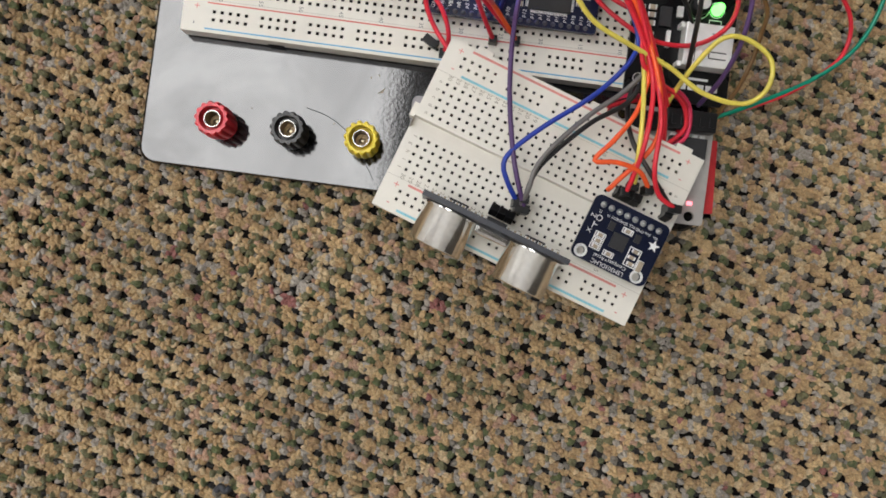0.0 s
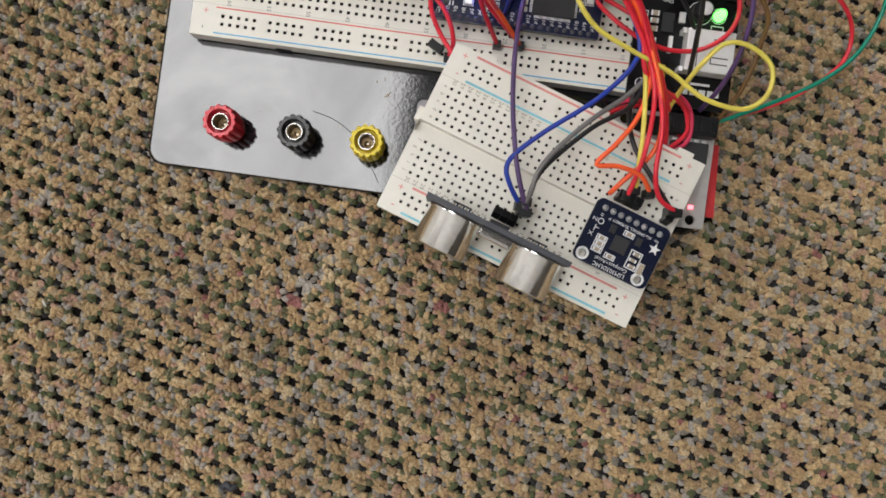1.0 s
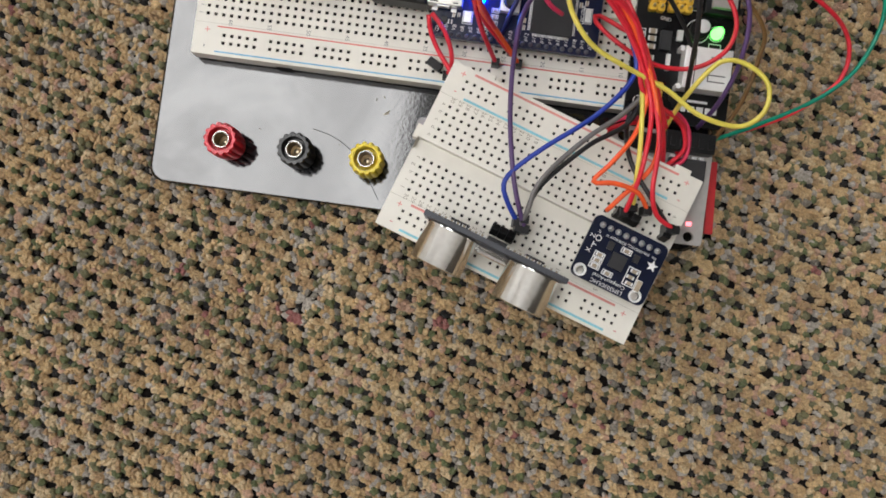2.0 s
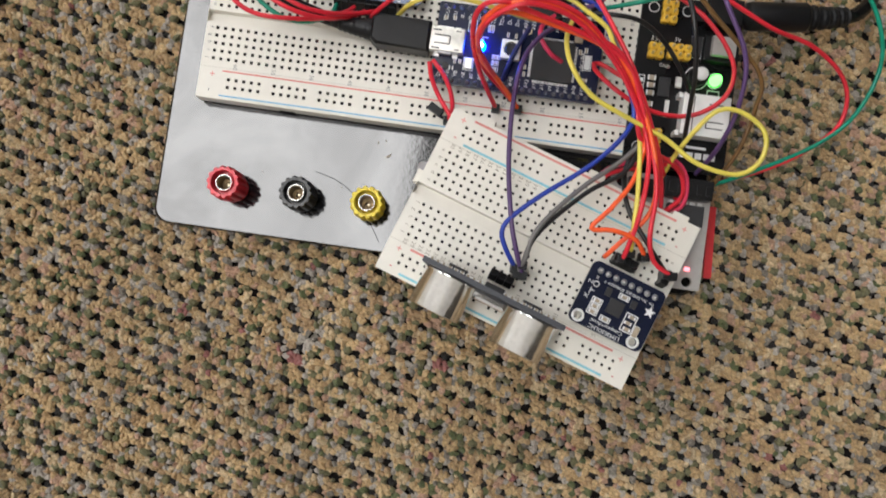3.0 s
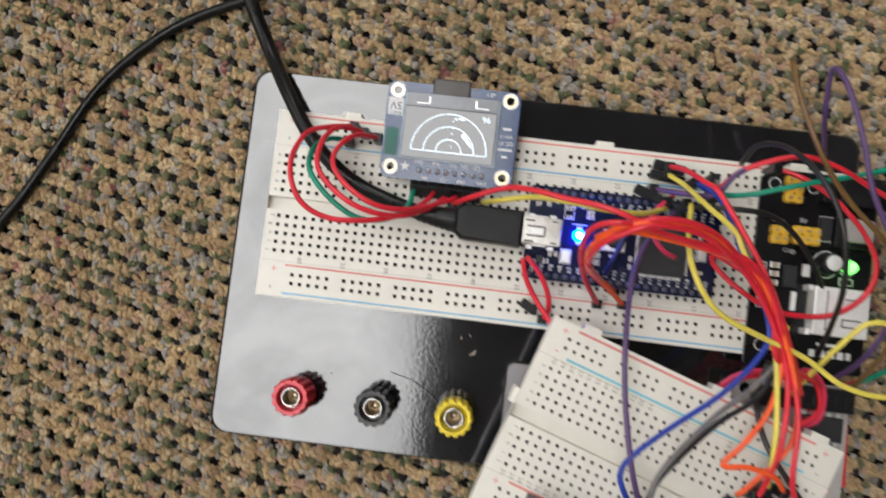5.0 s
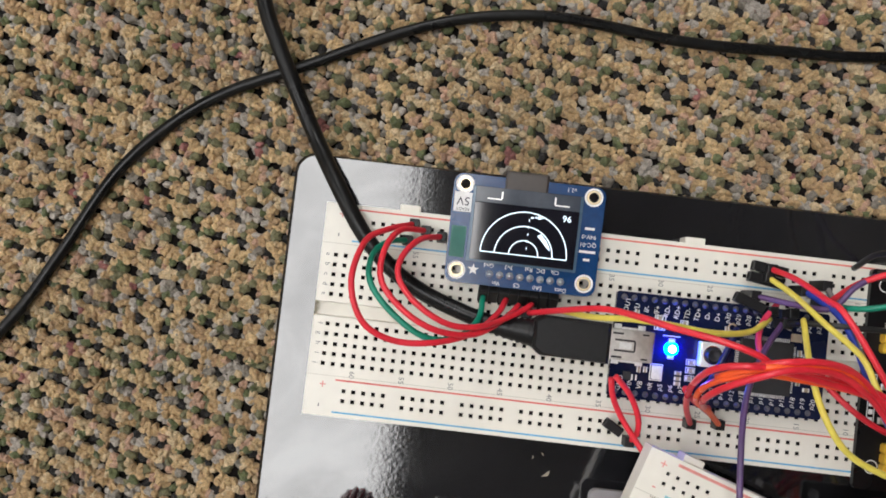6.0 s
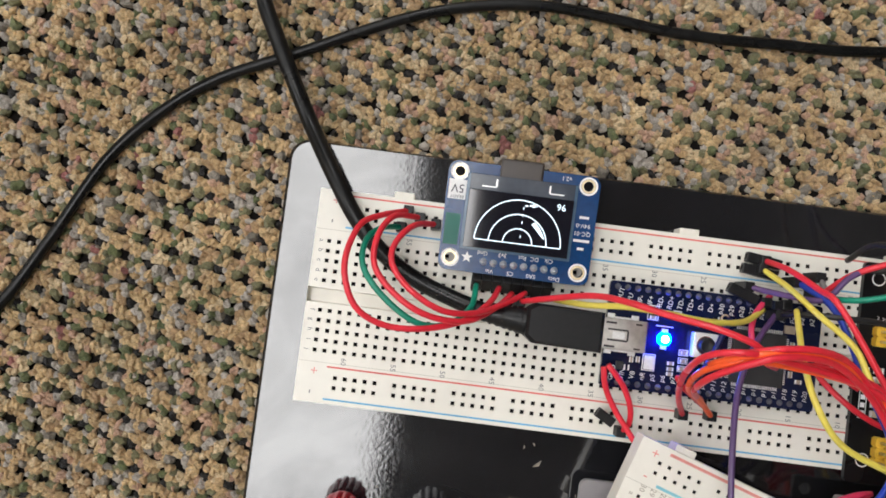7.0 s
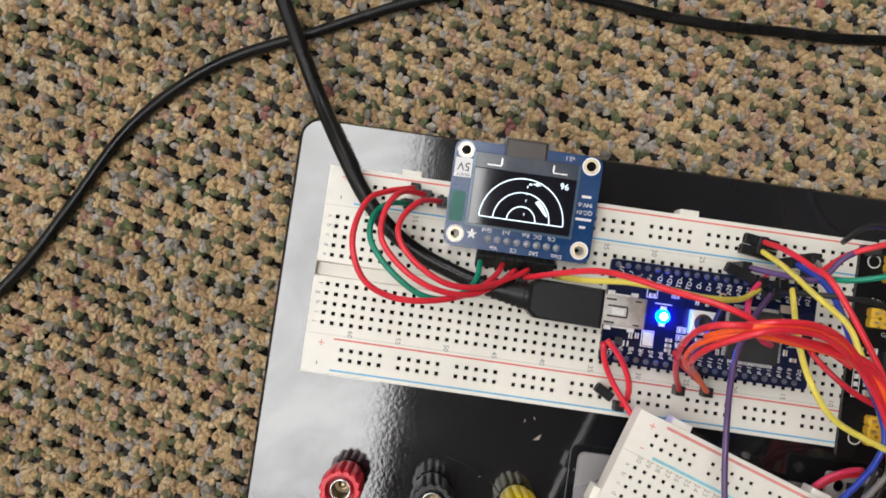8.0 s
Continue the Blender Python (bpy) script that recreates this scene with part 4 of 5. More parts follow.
# ---- turntable under the short breadboard ----
def turntable():
    t = thing("turntable_motor", 112.0, -50.0, 3.0, label="frosted grey motor and mounting sheet under the short breadboard", category="motor")
    bm = bmesh.new()
    lathe(bm, [(14.6, 0), (15.2, 0.6), (15.2, 8.6), (14.6, 9.2), (12, 9.3), (5, 9.4)], 48)
    part("body", bm, M_CLEAR, t, "frosted round motor body", smooth=True)
    bm = bmesh.new()
    slab(bm, outline(-40.5, 20, -19, 12.0, 2.0, 4), 5.6, 7.2, chamfer=0.3)
    part("mounting_sheet", bm, M_CLEAR, t, "frosted grey plastic sheet")
    for x, y in ((-36, -12), (-36, 4)):
        bm = bmesh.new()
        lathe(bm, [(2.5, 0), (2.5, 5.6)], 16, x, y)
        part("spacer", bm, M_CLEAR, t)
    bm = bmesh.new()
    lathe(bm, [(4.5, 9.2), (4.5, 13.0), (9, 13.2), (9, 18.4)], 32, 0.4, -8.0)
    part("hub", bm, M_WHITE, t, smooth=True)


def motor_driver():
    t = thing("driver_board", 152.0, -51.0, 3.0, label="pale grey driver board with a black chip on black standoffs", category="circuit board")
    bm = bmesh.new()
    holed_slab(bm, -18.4, 13.8, -16.9, 18.0, 12.6, 14.2, [(-15.0, 14.6), (9.4, -14.4)], 1.6, 1.0)
    part("board", bm, M_PCB_GREY, t)
    c = smd("driver_chip", t, 5.6, 6.2, 14.5, 11.5, 6.6, 3.2, M_CHIP, "black dual-row chip", 0.3)
    for s in (-1, 1):
        for k in range(5):
            smd("leg", c, 5.6 + (k - 2) * 2.3, 6.2 + s * 3.9, 14.2, 1.3, 1.0, 2.0, M_TIN)
    smd("indicator_light", t, 9.0, -10.4, 14.2, 1.6, 1.2, 0.8, M_REDLED, "glowing red indicator")
    for x, y in ((-10, -11), (10, -11), (-10, 10), (10, 10)):
        bm = bmesh.new()
        lathe(bm, [(1.8, 0.0), (1.8, 12.6)], 12, x, y)
        part("standoff", bm, M_BLACK, t)
    bm = bmesh.new()
    box(bm, -13.5, -3.5, 10.5, 16.0, 14.2, 18.2, 0.4)
    part("terminal_block", bm, M_BLACK, t)
    # made-up black block that fills the dark area behind the chip
    bm = bmesh.new()
    box(bm, -2.5, 12.8, 11.2, 17.4, 14.2, 20.4, 0.4)
    for k in range(5):
        box(bm, -1.2 + 2.9 * k, 0.4 + 2.9 * k, 12.6, 15.6, 20.4, 20.9, 0.1)
    part("dark_block", bm, M_BLACK, t, "black block added to fill the dark area behind the chip")


def red_strip():
    t = thing("red_board", 171.2, -50.5, 0.2, 3.0, label="narrow red circuit board lying on the carpet beside the plate", category="circuit board")
    bm = bmesh.new()
    slab(bm, outline(-1.3, 1.3, -12.0, 12.0, 0.3, 2), 0, 1.7)
    part("board", bm, M_PCB_RED, t)


turntable()
motor_driver()
red_strip()


# ---- cables ----
def usb_cable():
    t = thing("usb_cable", 0, 0, 0, label="thick black usb cable plugged into the microcontroller board", category="cable")
    line = smooth_line([(-60, 190, 3), (-44, 130, 3), (-34, 97, 4), (-26.7, 76.7, 6), (-23, 69, 7), (-17.4, 58.6, 7.6), (-9.3, 44.1, 8.6), (-1.2, 31.4, 14), (6.6, 20.2, 16), (14.4, 12.4, 16), (23.3, 7, 16), (33.3, 3.3, 17.5), (42.2, 1, 19.4), (50, 0.2, 20)])
    bm = bmesh.new()
    tube(bm, line, 2.15, 14)
    part("sheath", bm, M_CABLE, t, smooth=True)
    bm = bmesh.new()
    tube(bm, smooth_line([(41, 1.2, 19.2), (45, 0.7, 19.7), (52, 0, 20)], 0.7), 2.8, 14, lambda u: 2.4 + 1.1 * u + 0.22 * math.sin(u * 40))
    part("strain_relief", bm, M_BLACK, t, smooth=True)
    bm = bmesh.new()
    slab(bm, [(51.5, -3.2), (53.5, -4.9), (70.4, -5.3), (70.4, 4.6), (53.5, 4.9), (51.5, 3.4)], 15.9, 24.2, chamfer=0.9)
    part("plug", bm, M_BLACK, t, "moulded black plug body")
    bm = bmesh.new()
    box(bm, 70.3, 72.6, -3.3, 3.2, 18.3, 22.0, 0.2)
    part("plug_tip", bm, M_STEEL, t)


def floor_cable():
    t = thing("thin_cable", 0, 0, 0, label="thin black cable lying in a curve on the carpet", category="cable")
    line = smooth_line([(-190, -150, 1.5), (-150, -92, 1.5), (-112.1, -46.1, 1.5), (-86.8, -15, 1.6), (-74.7, 5.9, 1.6), (-62.8, 28.8, 1.6), (-49.8, 43.8, 1.6), (-36.1, 54.2, 1.6), (-16.8, 63.4, 1.7), (5.3, 74.2, 1.7), (21.2, 80.4, 1.6), (35.9, 83.8, 1.6), (51, 85.1, 1.6), (66.3, 84, 1.6), (81.6, 82.5, 1.6), (96.9, 82.2, 1.6), (112, 82.8, 1.6), (137.5, 84, 1.6), (190, 92, 1.6), (300, 120, 1.6)], 3)
    bm = bmesh.new()
    tube(bm, line, 1.55, 12)
    part("sheath", bm, M_CABLE, t, smooth=True)


def power_cable():
    t = thing("power_cable", 0, 0, 0, label="black power cable with ribbed strain relief, plugged into the power module", category="cable")
    bm = bmesh.new()
    lathe(bm, [(2.7, 0), (2.7, 3), (4.3, 3.4), (4.6, 5), (4.6, 22), (4.0, 23)], 24)
    bmesh.ops.rotate(bm, verts=bm.verts, cent=(0, 0, 0), matrix=Matrix.Rotation(radians(90), 3, "Y"))
    bmesh.ops.rotate(bm, verts=bm.verts, cent=(0, 0, 0), matrix=Matrix.Rotation(radians(7), 3, "Z"))
    bmesh.ops.translate(bm, verts=bm.verts, vec=(165.5, 20.6, 19.0))
    part("plug", bm, M_BLACK, t, "round black plug grip", smooth=True)
    bm = bmesh.new()
    tube(bm, smooth_line([(188, 23.3, 18.9), (194, 24.2, 18.2), (201, 26.2, 16)], 0.5), 3.5, 14, lambda u: 3.7 - 1.0 * u + (0.45 if int(u * 9) % 2 else 0))
    part("strain_relief", bm, M_BLACK, t, "ribbed strain relief")
    bm = bmesh.new()
    tube(bm, smooth_line([(199, 25.6, 16.6), (205, 28, 14), (210.5, 34, 10.5), (214.5, 43, 5.5), (216.4, 53, 2.8), (215, 75, 2.3), (208, 110, 2.3), (190, 190, 2.3)], 2), 2.3, 14)
    part("sheath", bm, M_CABLE, t, smooth=True)


usb_cable()
floor_cable()
power_cable()


# ---- jumper wires: colour, ends with a housing (s: start, e: end), course ----


WIRES = []
WIRES.append(("red", "s", [(19.4, 23.8, 17), (13.6, 21.2, 26), (9, 17.4, 33), (7.5, 7.9, 40), (10.9, -0.9, 40), (18, -4.6, 38), (27.3, -4.3, 36), (36.5, -1.3, 30), (42.4, 3.9, 22), (44.4, 7.5, 17)]))
WIRES.append(("green", "s", [(18.1, 19.5, 17), (13.9, 18.3, 24), (10.7, 14.7, 28), (11.1, 8.2, 32), (16.8, 1.7, 33), (25, -3.2, 33), (32.5, -2.9, 30), (37.7, 1.8, 23), (38.6, 7.5, 17)]))
WIRES.append(("red", "s", [(22.5, 22.4, 17), (16.7, 21.3, 27), (13.7, 15.8, 33), (14.1, 8.4, 36), (20.3, 2.1, 37), (28.2, -1.4, 36), (37.1, -1.4, 31), (44.1, 2.7, 22), (47.8, 6.5, 17)]))
WIRES.append(("red", "s", [(26.6, 21.3, 17), (21.6, 19.6, 27), (17.9, 14.7, 32), (17.9, 9.6, 35), (22.7, 4.2, 36), (30.7, 0.3, 35), (38.9, 0.7, 30), (46.7, 4.2, 22), (51.1, 7, 17)]))
WIRES.append(("red", "s", [(50, 4.7, 17), (55.1, 6.1, 28), (63.7, 7.9, 42), (70, 7.3, 50), (77.8, 5.6, 55), (86.7, 4.1, 59), (93.8, 2.2, 60), (100.9, -0.5, 58), (126.1, -4.6, 50), (137.3, -21.5, 44), (143.8, -32.7, 38), (147.6, -41.8, 30), (149.2, -50, 22)]))
WIRES.append(("yellow", "", [(58.5, 6.3, 17), (63.9, 5.8, 34), (71.5, 6.4, 43), (80.2, 6, 45), (90.2, 5.4, 42), (100.9, 6.6, 33), (109, 10.2, 22)]))
WIRES.append(("red", "se", [(94.1, -18.3, 15), (88, -12.3, 32), (84.4, -6.5, 48), (84.8, -1.9, 60), (89.8, -0.1, 66), (99.1, -0.6, 63), (125.5, -5.5, 51), (135.5, -15.7, 45), (135.9, -19.7, 43), (140.7, -30.7, 43), (143.1, -42.2, 44), (142.9, -55.4, 44), (146, -62.2, 40), (152.4, -65.4, 37)]))
WIRES.append(("orange", "se", [(101.3, -17.7, 15), (93.9, -13.1, 29), (87.3, -9.7, 42), (85.9, -5.5, 54), (90.2, -2.3, 62), (98.7, -1.5, 61), (124, -5.1, 51), (134.5, -15.9, 45), (134.6, -18.2, 43), (138.3, -27.5, 42), (136.3, -39.6, 42), (131, -48.4, 43), (126.1, -55, 42), (132.5, -54.8, 42), (139.5, -56.5, 41), (143.7, -60.8, 37)]))
WIRES.append(("red", "se", [(98.7, -13.9, 14), (91.5, -11.9, 34), (86.5, -9.1, 50), (87.3, -5.4, 60), (93.1, -1.7, 66), (100.4, 0.4, 66), (112, -0.4, 60), (124.6, -7.4, 51), (134.2, -18.7, 45), (139.7, -31.7, 43), (139.4, -47.7, 44), (137.6, -60.1, 39), (136.9, -62.3, 37)]))
WIRES.append(("red", "", [(89.7, -0.8, 62), (98.4, 1.7, 66), (107.9, 2.1, 63), (117, -0.3, 56), (126, -7.4, 50), (133.5, -17, 45), (137.3, -27.7, 42), (150.6, -31.5, 30), (154.9, -34.3, 24), (154, -40.3, 20)]))
WIRES.append(("orange", "", [(86.5, -3.3, 58), (92.1, -0.4, 65), (101.6, 1.1, 65), (111, 0.7, 60), (121.9, -3.9, 52), (131.6, -11.8, 46), (138.1, -22.9, 44), (142.4, -35.9, 43), (142.7, -47.9, 41), (133.8, -59.7, 40), (131.6, -62.5, 38)]))
WIRES.append(("red", "", [(143.9, -34, 34), (148.7, -31.1, 30), (153.2, -33.5, 27), (155, -39.2, 25), (152.7, -42.9, 23), (149.1, -45.9, 21)]))
WIRES.append(("crimson", "", [(145.2, -30.7, 30), (150.9, -29.4, 27), (155.5, -33.8, 25), (156.1, -41.5, 23), (152.6, -45, 21)]))
WIRES.append(("yellow", "e", [(116.3, -0.6, 52), (125.7, -7.8, 50), (133, -15.3, 44), (136.5, -26.1, 42), (137.9, -41.1, 43), (138.3, -52.6, 42), (139.3, -60.5, 37)]))
WIRES.append(("black", "e", [(136.3, -28, 38), (134.6, -37.3, 36), (136.4, -47.7, 40), (142.9, -56.9, 41), (150.7, -65.2, 37)]))
WIRES.append(("purple", "e", [(112.8, 10.4, 22), (104.9, 2.4, 32), (99.8, -8.3, 38), (98.6, -23, 42), (99.7, -40, 44), (102.6, -56.3, 46), (105.6, -65.7, 45), (108.3, -71.5, 42)]))
WIRES.append(("blue", "se", [(116, 17.9, 24), (121.6, 11.5, 34), (126.5, -3.9, 42), (132.9, -17, 44), (132.7, -25.3, 44), (123.8, -36.7, 45), (110.5, -47.8, 46), (102.5, -55.5, 46), (100.4, -60, 46), (102.2, -64.6, 45), (105.9, -69.7, 42)]))
WIRES.append(("grey", "se", [(121.1, 19.7, 24), (127.4, -1.5, 40), (134.2, -18, 42), (138, -25.7, 41), (132.2, -34.3, 42), (123.1, -42.5, 44), (114.3, -52.2, 46), (109.6, -59.5, 46), (108.2, -66.2, 45), (106.6, -71.2, 42)]))
WIRES.append(("black", "e", [(139.8, -22.4, 38), (134.5, -36.2, 40), (123.6, -44.8, 43), (113.3, -55.6, 45), (109.2, -61.9, 45), (107.8, -68.6, 43)]))
WIRES.append(("yellow", "", [(114.1, 10.8, 30), (111.3, -1.5, 45), (113.5, -10.7, 50), (120.3, -17.7, 48), (132, -22.2, 45), (143.8, -26, 42), (154.6, -31.9, 41), (166.6, -33.2, 40), (172.7, -28.1, 41), (172.5, -20.4, 42), (165.7, -15.5, 42), (158.3, -15.6, 42), (152.4, -22.7, 39), (148.8, -30, 33), (147.3, -36.2, 24)]))
WIRES.append(("green", "s", [(122.1, 14.8, 26), (129, 15.2, 32), (143.6, 19.7, 34), (160.8, 24.9, 32), (178.7, 32, 28), (193.5, 36, 25), (205.7, 33.1, 20), (213.6, 21.4, 16), (215.3, 9.5, 12), (209.8, -4.7, 9), (198.4, -15.5, 8), (184.2, -24.1, 9), (171.5, -30.7, 11), (160.2, -36, 11)]))
WIRES.append(("red", "s", [(121.1, 15.6, 26), (126.3, 21.3, 33), (138.9, 25.9, 36), (149.6, 24.6, 35), (161.6, 20.3, 31), (175.9, 15.9, 26), (190.7, 14, 20), (202.7, 8.3, 14), (207.4, 0.4, 10), (205.1, -9, 8), (193.3, -19.4, 8), (180.8, -26.5, 9), (168, -32.1, 11), (158.6, -38, 11)]))
WIRES.append(("red", "s", [(137, 24, 26), (144.8, 21.3, 28), (153, 16.2, 29), (160.9, 8.3, 29), (165.1, 0.2, 28), (163.6, -7.6, 26), (156.6, -13.4, 25), (148.3, -15, 24), (138.9, -14.1, 26), (129.4, -9.7, 27), (122.9, -3.6, 24), (124.2, -1.2, 22), (132.7, -6, 26)]))
WIRES.append(("black", "", [(128.3, 24.9, 22), (129, 28.1, 34), (133.4, 26.3, 44), (138.3, 19.8, 52), (143, 10.7, 56), (145.8, 0.8, 56), (148.4, -8.5, 50), (150.3, -16.6, 40), (153.3, -25.1, 24)]))
WIRES.append(("black", "s", [(112.4, 9.4, 24), (115.6, 10.1, 32), (124.1, 10.2, 36), (134.1, 9.9, 34), (143.3, 5.8, 28), (151.6, -2.3, 22), (156.1, -9.7, 18)]))
WIRES.append(("brown", "", [(132.7, 48.7, 44), (135, 38.5, 46), (141.4, 25.3, 46), (150.2, 15.6, 42), (170.7, -0.4, 34), (172.6, -10.5, 29), (170.4, -23.3, 24), (165.9, -33.8, 16)]))
WIRES.append(("purple", "", [(149.1, 29.1, 26), (144.1, 37.8, 38), (142.2, 47.1, 46), (145, 41.6, 50), (149.4, 28.9, 51), (153.5, 16.1, 50), (162.7, -0.2, 47), (164.1, -13.8, 41), (162.1, -24.6, 32), (159.2, -31.5, 20)]))
WIRES.append(("red", "", [(71.4, -8.5, 24), (72.7, -13.2, 22), (76, -18.6, 20), (80.3, -24, 20), (84.5, -29.4, 21)]))
WIRES.append(("red", "e", [(72.3, -7.8, 24), (76.4, -11.9, 23), (79.5, -17.3, 21), (80.4, -21.8, 18), (79.2, -24.5, 15)]))
WIRES.append(("red", "s", [(109.9, 22.7, 17), (112, 20.3, 28), (115.4, 16, 38), (118.7, 11.8, 44), (131.1, -7.3, 46), (140, -24.1, 42), (146.5, -35.5, 34)]))
WIRES.append(("yellow", "s", [(109.5, 20.5, 17), (113.3, 16.1, 26), (117, 10.2, 36), (122.7, 3.9, 43), (125.4, -2.7, 46), (133.6, -14.5, 45), (140.7, -28.5, 41)]))
WIRES.append(("purple", "s", [(105.4, 15.5, 20), (113.5, 14.2, 26), (119.9, 14.1, 31), (123.9, 19.4, 33), (128.9, 22.9, 33)]))
WIRES.append(("crimson", "", [(111.1, 14, 20), (105.7, 8.6, 26), (104.3, 2.9, 30), (107.8, -2.1, 30), (112.2, -3.4, 26)]))
WIRES.append(("navy", "e", [(101.2, 7, 22), (98, -0.4, 24), (95.9, -6.6, 22), (94.6, -11.5, 15)]))
WIRES.append(("red", "", [(86.8, -8.2, 34), (89.3, -10.4, 30), (94.5, -13.1, 22), (98.8, -15.2, 15)]))
WIRES.append(("crimson", "", [(128.7, -36.9, 21), (132.2, -33.6, 22), (136.8, -31.5, 22), (140.6, -31, 21)]))
WIRES.append(("red", "", [(128.7, -38.5, 20), (132.8, -35, 20), (137.2, -33, 20), (140.7, -32.3, 20)]))


def jumper_wire(color, ends, pts):
    t = thing("jumper_wire", label="%s insulated jumper wire looping between the boards" % color, category="wire", group="jumper wires")
    bm = bmesh.new()
    tube(bm, smooth_line(pts, 1.6), 0.74, 9)
    part("insulation", bm, M_WIRE[color], t, smooth=True)
    for flag, q in (("s", pts[0]), ("e", pts[-1])):
        if flag in ends:
            x, y, z = q
            base = 30.1 if z > 34 else 11.8
            top = z + 1.2
            bm = bmesh.new()
            box(bm, x - 1.25, x + 1.25, y - 1.25, y + 1.25, max(base, top - 9), top, 0.25)
            part("housing", bm, M_BLACK, t, "black connector housing")
            bm = bmesh.new()
            box(bm, x - 0.3, x + 0.3, y - 0.3, y + 0.3, base - 2.5, max(base, top - 9) + 0.2)
            part("contact_pin", bm, M_TIN, t)


for color, ends, pts in WIRES:
    jumper_wire(color, ends, pts)


def loose_connector(x, y, z, length, rz, rx, label):
    t = thing("wire_connector", x, y, z, rz, rx, label=label, category="connector", group="wire connectors")
    bm = bmesh.new()
    box(bm, -1.25, 1.25, -length / 2, length / 2, -1.25, 1.25, 0.25)
    part("housing", bm, M_BLACK, t)
    for s in (-1, 1):
        bm = bmesh.new()
        box(bm, -0.7, 0.7, s * length / 2 - 0.1, s * length / 2 + 0.1, -0.7, 0.7)
        part("socket", bm, M_SLOT, t)
    return t


for k in range(8):
    loose_connector(38.6 + k * P, 8.6, 14.4, 5.2, 0, 60, "black connector housing pushed into the breadboard under the display")
loose_connector(75.0, -21.4, 14.2, 5.0, 60, 0, "dark connector housing in the power rail")
loose_connector(110.2, 22.8, 14.8, 9.0, 82, 0, "black connector housing in the upper power rail")
loose_connector(109.4, 19.9, 14.8, 9.0, 82, 0, "black connector housing in the upper power rail")
loose_connector(104.0, 13.6, 20.8, 8.0, 70, 0, "dark grey connector housing on a microcontroller pin")
for x, y in ((109.4, 11.8), (114.5, 11.9)):
    loose_connector(x, y, 20.6, 5.5, 4, 84, "upright black connector housing on a microcontroller pin")
for k in range(3):
    x, y = on_small(-8.4 + k * P, -13.6)
    loose_connector(x, y, 34.6 - k * 0.3, 3.2, SBR, 60, "black connector housing on a distance sensor pin")
for k in (0, 1, 2, 6):
    x, y = on_small(22.6 + k * P, 7.2)
    loose_connector(x, y, 33.0, 6.0, SBR, 80, "black connector housing in front of the compass sensor")


def lint(x, y, material, label, pts, r):
    t = thing("lint", x, y, 0.6, label=label, category="lint")
    bm = bmesh.new()
    tube(bm, smooth_line(pts, 0.4), r, 7)
    part("strand", bm, material, t, smooth=True)


lint(-42.1, -120.1, M_WHITE, "tiny white scrap of lint caught in the carpet", [(-0.8, 0.9, 0), (-0.2, 0.2, 0.4), (0.3, -0.3, 0.4), (0.7, -1.0, 0)], 0.28)
lint(26.4, -171.9, M_SONAR_PCB, "dark blue-grey tuft of lint lying on the carpet", [(-2.2, -0.8, 0), (-0.6, 0.9, 0.9), (0.9, -0.3, 1.1), (2.3, 0.6, 0.2)], 1.15)


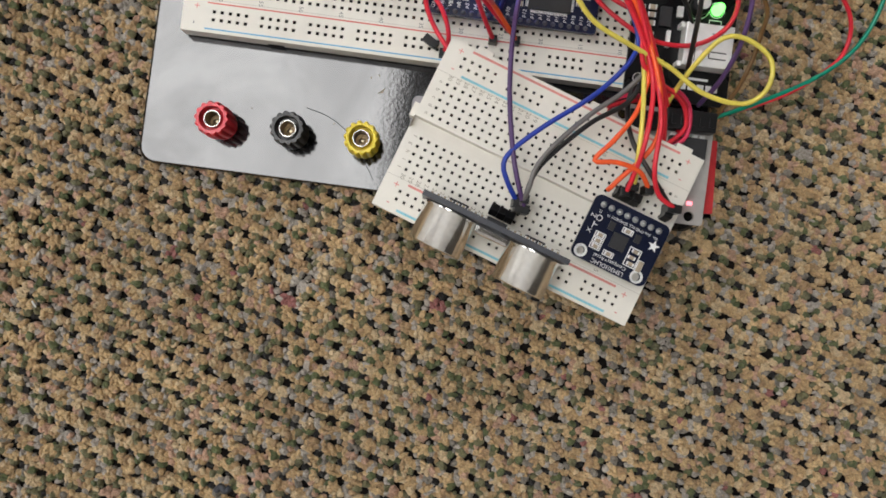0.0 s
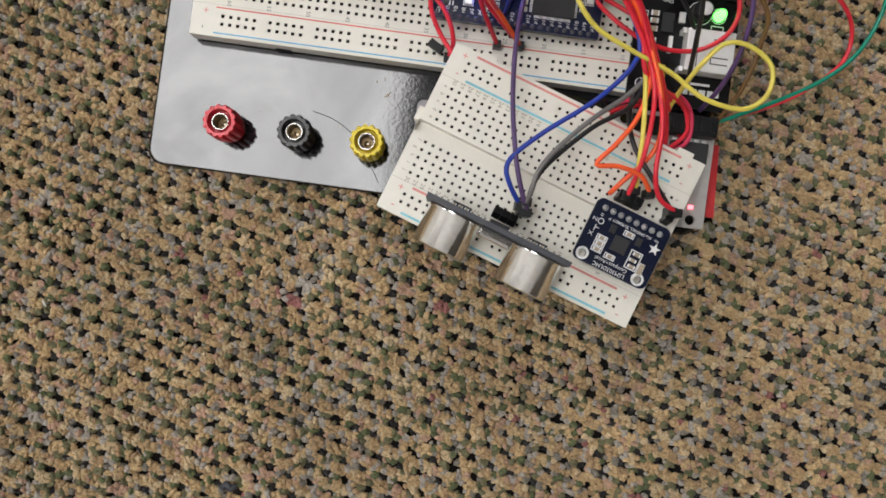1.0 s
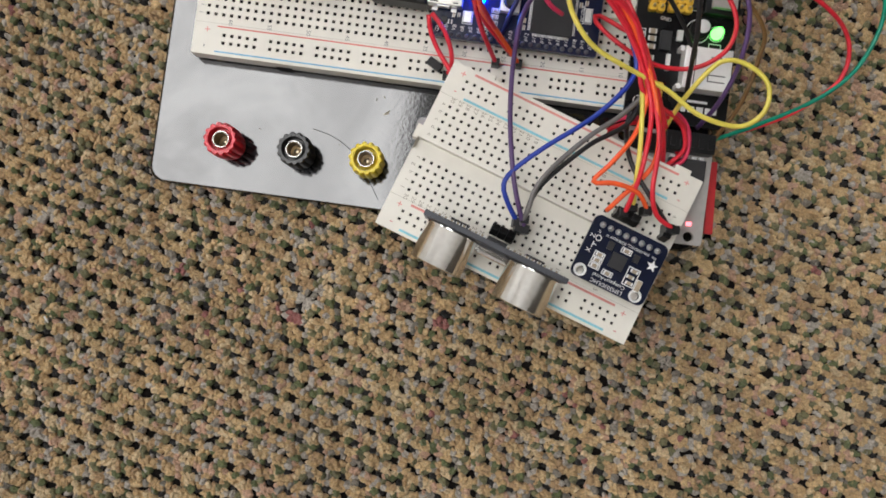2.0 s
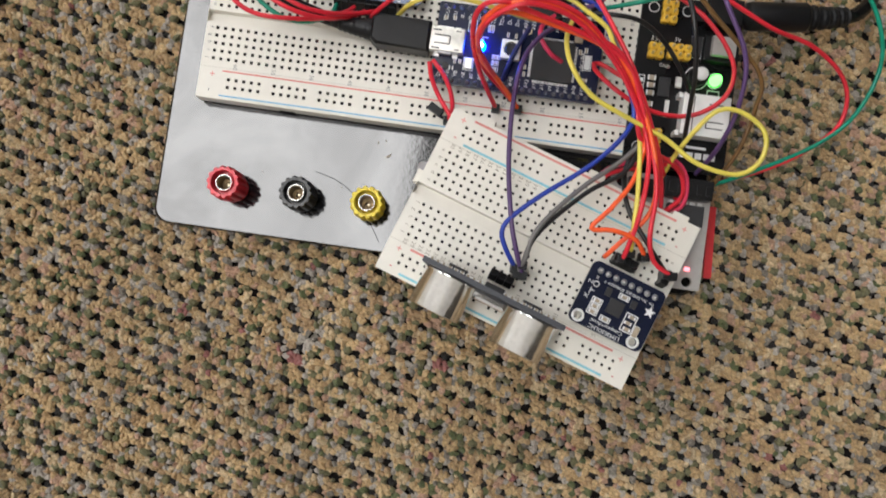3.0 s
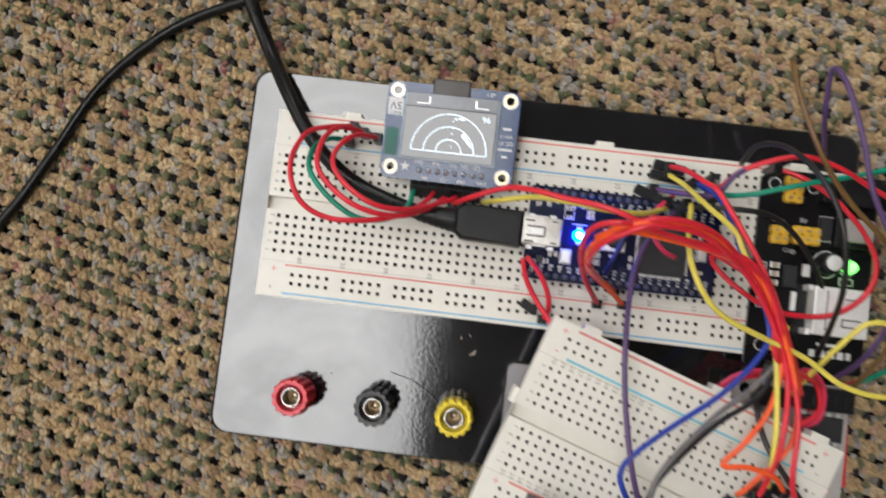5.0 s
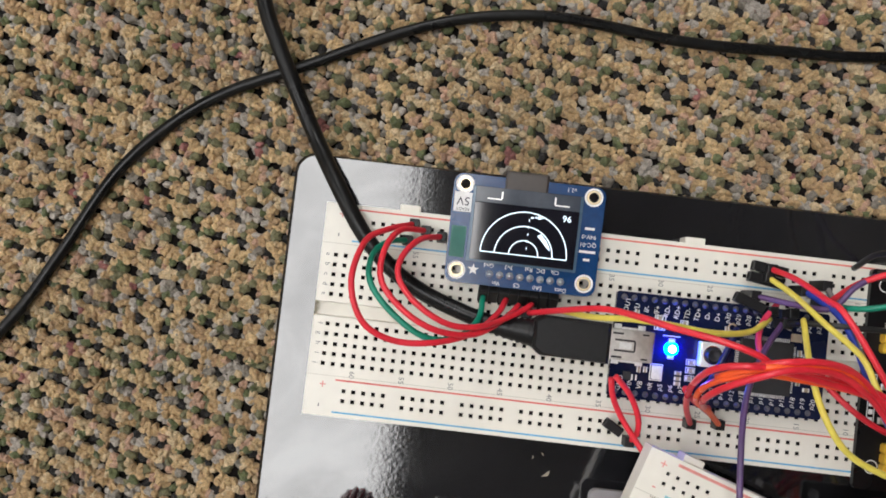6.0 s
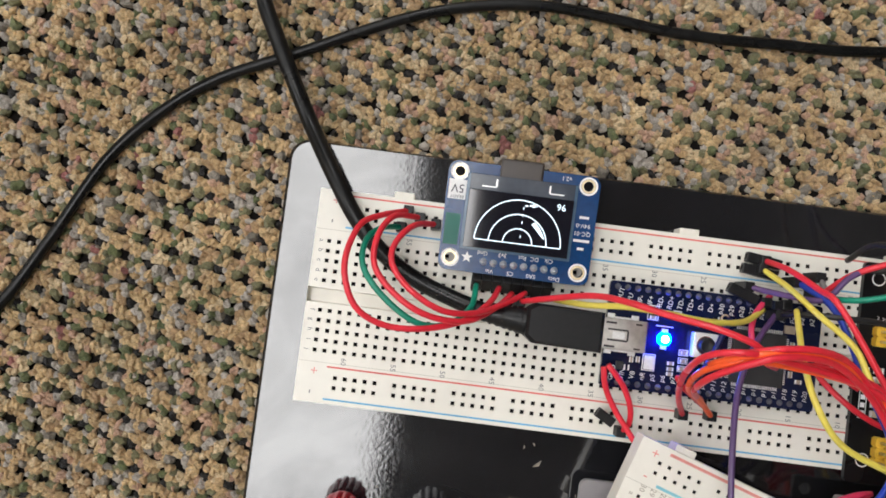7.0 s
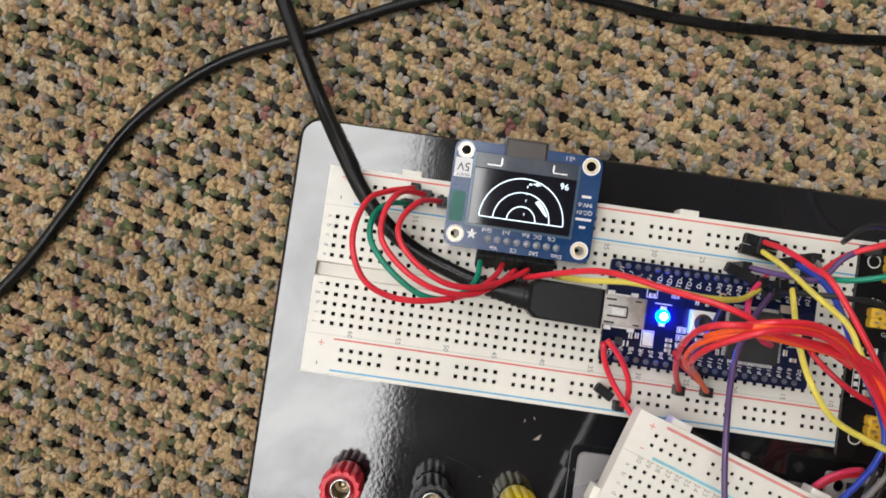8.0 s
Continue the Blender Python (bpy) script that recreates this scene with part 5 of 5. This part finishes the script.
# ---- carpet pile ----
def carpet_pile():
    """Tufts of looped yarn around the plate, in slanting ropes with dark gaps between them."""
    rng = np.random.default_rng(7)
    temps = []
    for k in range(16):
        bm = bmesh.new()
        bmesh.ops.create_icosphere(bm, subdivisions=2, radius=1.0)
        for v in bm.verts:
            d = noise.noise(v.co * 1.3 + Vector((k * 7.1, 3.3, 1.7)))
            e = noise.noise(v.co * 3.1 + Vector((k * 2.1, 9.3, 4.7)))
            v.co *= 1 + 0.46 * d + 0.40 * e + rng.uniform(-0.11, 0.11)
        bm.verts.ensure_lookup_table()
        temps.append((np.array([v.co[:] for v in bm.verts]), np.array([[v.index for v in f.verts] for f in bm.faces])))
        bm.free()
    cell_u, cell_v, turn = 7.1, 5.75, radians(-15)
    X0, X1, Y0, Y1 = -114, 254, -196, 112
    c, s = math.cos(turn), math.sin(turn)
    coords, tris, shade, count = [], [], [], 0

    def tuft(u, v, w, d, h, z, tone):
        """One lump of yarn at u along and v across the rows."""
        nonlocal count
        u, v = u + rng.normal(0, 0.24), v + rng.normal(0, 0.2)
        x, y = 60 + u * c - v * s, -45 + u * s + v * c
        if not (X0 < x < X1 and Y0 < y < Y1) or (-6 < x < 160 and -61 < y < 33):
            return
        vs, fs = temps[rng.integers(16)]
        a, b, e = turn + rng.normal(0, 0.7), rng.uniform(-0.45, 0.45), rng.uniform(-3.14, 3.14)
        ce, se = math.cos(e), math.sin(e)
        q = np.stack((vs[:, 0] * ce - vs[:, 1] * se, vs[:, 0] * se + vs[:, 1] * ce, vs[:, 2]), 1)
        q = q * (w * rng.uniform(0.85, 1.2), d * rng.uniform(0.85, 1.15), h * rng.uniform(0.85, 1.15))
        ca, sa, cb, sb = math.cos(a), math.sin(a), math.cos(b), math.sin(b)
        q = np.stack((q[:, 0] * cb + q[:, 2] * sb, q[:, 1], -q[:, 0] * sb + q[:, 2] * cb), 1)
        coords.append(np.stack((q[:, 0] * ca - q[:, 1] * sa + x, q[:, 0] * sa + q[:, 1] * ca + y, q[:, 2] + z + rng.normal(0, 0.24)), 1))
        tris.append(fs + count)
        shade.append(np.full(len(q), tone))
        count += len(q)

    def tan():
        p = rng.random()
        return rng.random() * 0.60 if p < 0.86 else (0.91 if p < 0.945 else (0.78 if p < 0.993 else 0.95))

    def olive():
        return 0.605 + 0.13 * rng.random() if rng.random() < 0.8 else 0.85

    def pale():
        return 0.78 if rng.random() < 0.7 else (0.85 if rng.random() < 0.5 else 0.91)

    def mixed():
        p = rng.random()
        return tan() if p < 0.3 else (olive() if p < 0.65 else pale())

    for r in range(-60, 60):
        shift = 0.42 * cell_u * (r % 2) + rng.normal(0, 0.2)
        v = r * cell_v
        for k in range(-60, 60):
            u = k * cell_u + shift + rng.normal(0, 0.4)
            w = v + rng.normal(0, 0.2)
            # knots of tan loops in two wavy lines, tied by olive and grey loops
            tone = tan()
            for i in range(4):
                if rng.random() < 0.6:
                    tone = tan()
                tuft(u + i * 1.78, w + 2.05 + 0.3 * math.cos(i * 1.57), 1.4, 1.16, 1.5, -1.2, mixed() if i == 0 else tone)
                if rng.random() < 0.6:
                    tone = tan()
                tuft(u + 0.9 + i * 1.78, w + 3.75 + 0.4 * math.cos(i * 1.57 + 0.8), 1.4, 1.16, 1.5, -1.2, mixed() if i == 3 or rng.random() < 0.08 else tone)
            # a dark hole with a fat olive loop before it and pale ends round it
            hole = u + 0.2 + rng.normal(0, 0.3)
            tuft(hole - 2.75, w + 0.2, 1.75, 1.5, 1.55, -1.2, olive() if rng.random() < 0.88 else tan())
            tuft(hole + 2.15, w + 0.15, 0.85, 0.95, 1.3, -1.4, pale() if rng.random() < 0.7 else tan())
            tuft(hole + 3.4, w + 0.15, 1.05, 1.1, 1.4, -1.3, tan() if rng.random() < 0.65 else mixed())
            if rng.random() < 0.3:
                tuft(hole - 0.2, w - 1.2, 0.8, 0.75, 1.2, -1.7, pale() if rng.random() < 0.6 else olive())
            if rng.random() < 0.14:
                tuft(hole, w + 0.1, 1.4, 1.2, 1.4, -1.4, mixed())
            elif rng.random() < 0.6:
                # near-black tuft sunk low to darken the hole
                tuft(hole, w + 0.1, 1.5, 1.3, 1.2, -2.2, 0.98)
    co, tr = np.concatenate(coords) * MM, np.concatenate(tris)
    me = bpy.data.meshes.new("carpet_loops")
    me.vertices.add(len(co))
    me.vertices.foreach_set("co", co.ravel())
    me.loops.add(tr.size)
    me.loops.foreach_set("vertex_index", tr.ravel())
    me.polygons.add(len(tr))
    me.polygons.foreach_set("loop_start", np.arange(0, tr.size, 3))
    me.polygons.foreach_set("use_smooth", np.zeros(len(tr), dtype=bool))
    me.update(calc_edges=True)
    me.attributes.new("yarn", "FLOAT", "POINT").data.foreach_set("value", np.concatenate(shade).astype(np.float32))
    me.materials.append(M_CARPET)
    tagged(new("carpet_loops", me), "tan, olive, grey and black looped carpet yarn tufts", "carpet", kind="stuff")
    # added dark sheet that paints the shade in the gaps
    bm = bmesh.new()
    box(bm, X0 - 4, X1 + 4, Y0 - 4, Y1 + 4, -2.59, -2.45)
    tagged(part("carpet_gap_shade", bm, M_GAP_SHADE), "near-black sheet under the tufts, standing in for shade in the gaps", "carpet", kind="structure")


carpet_pile()
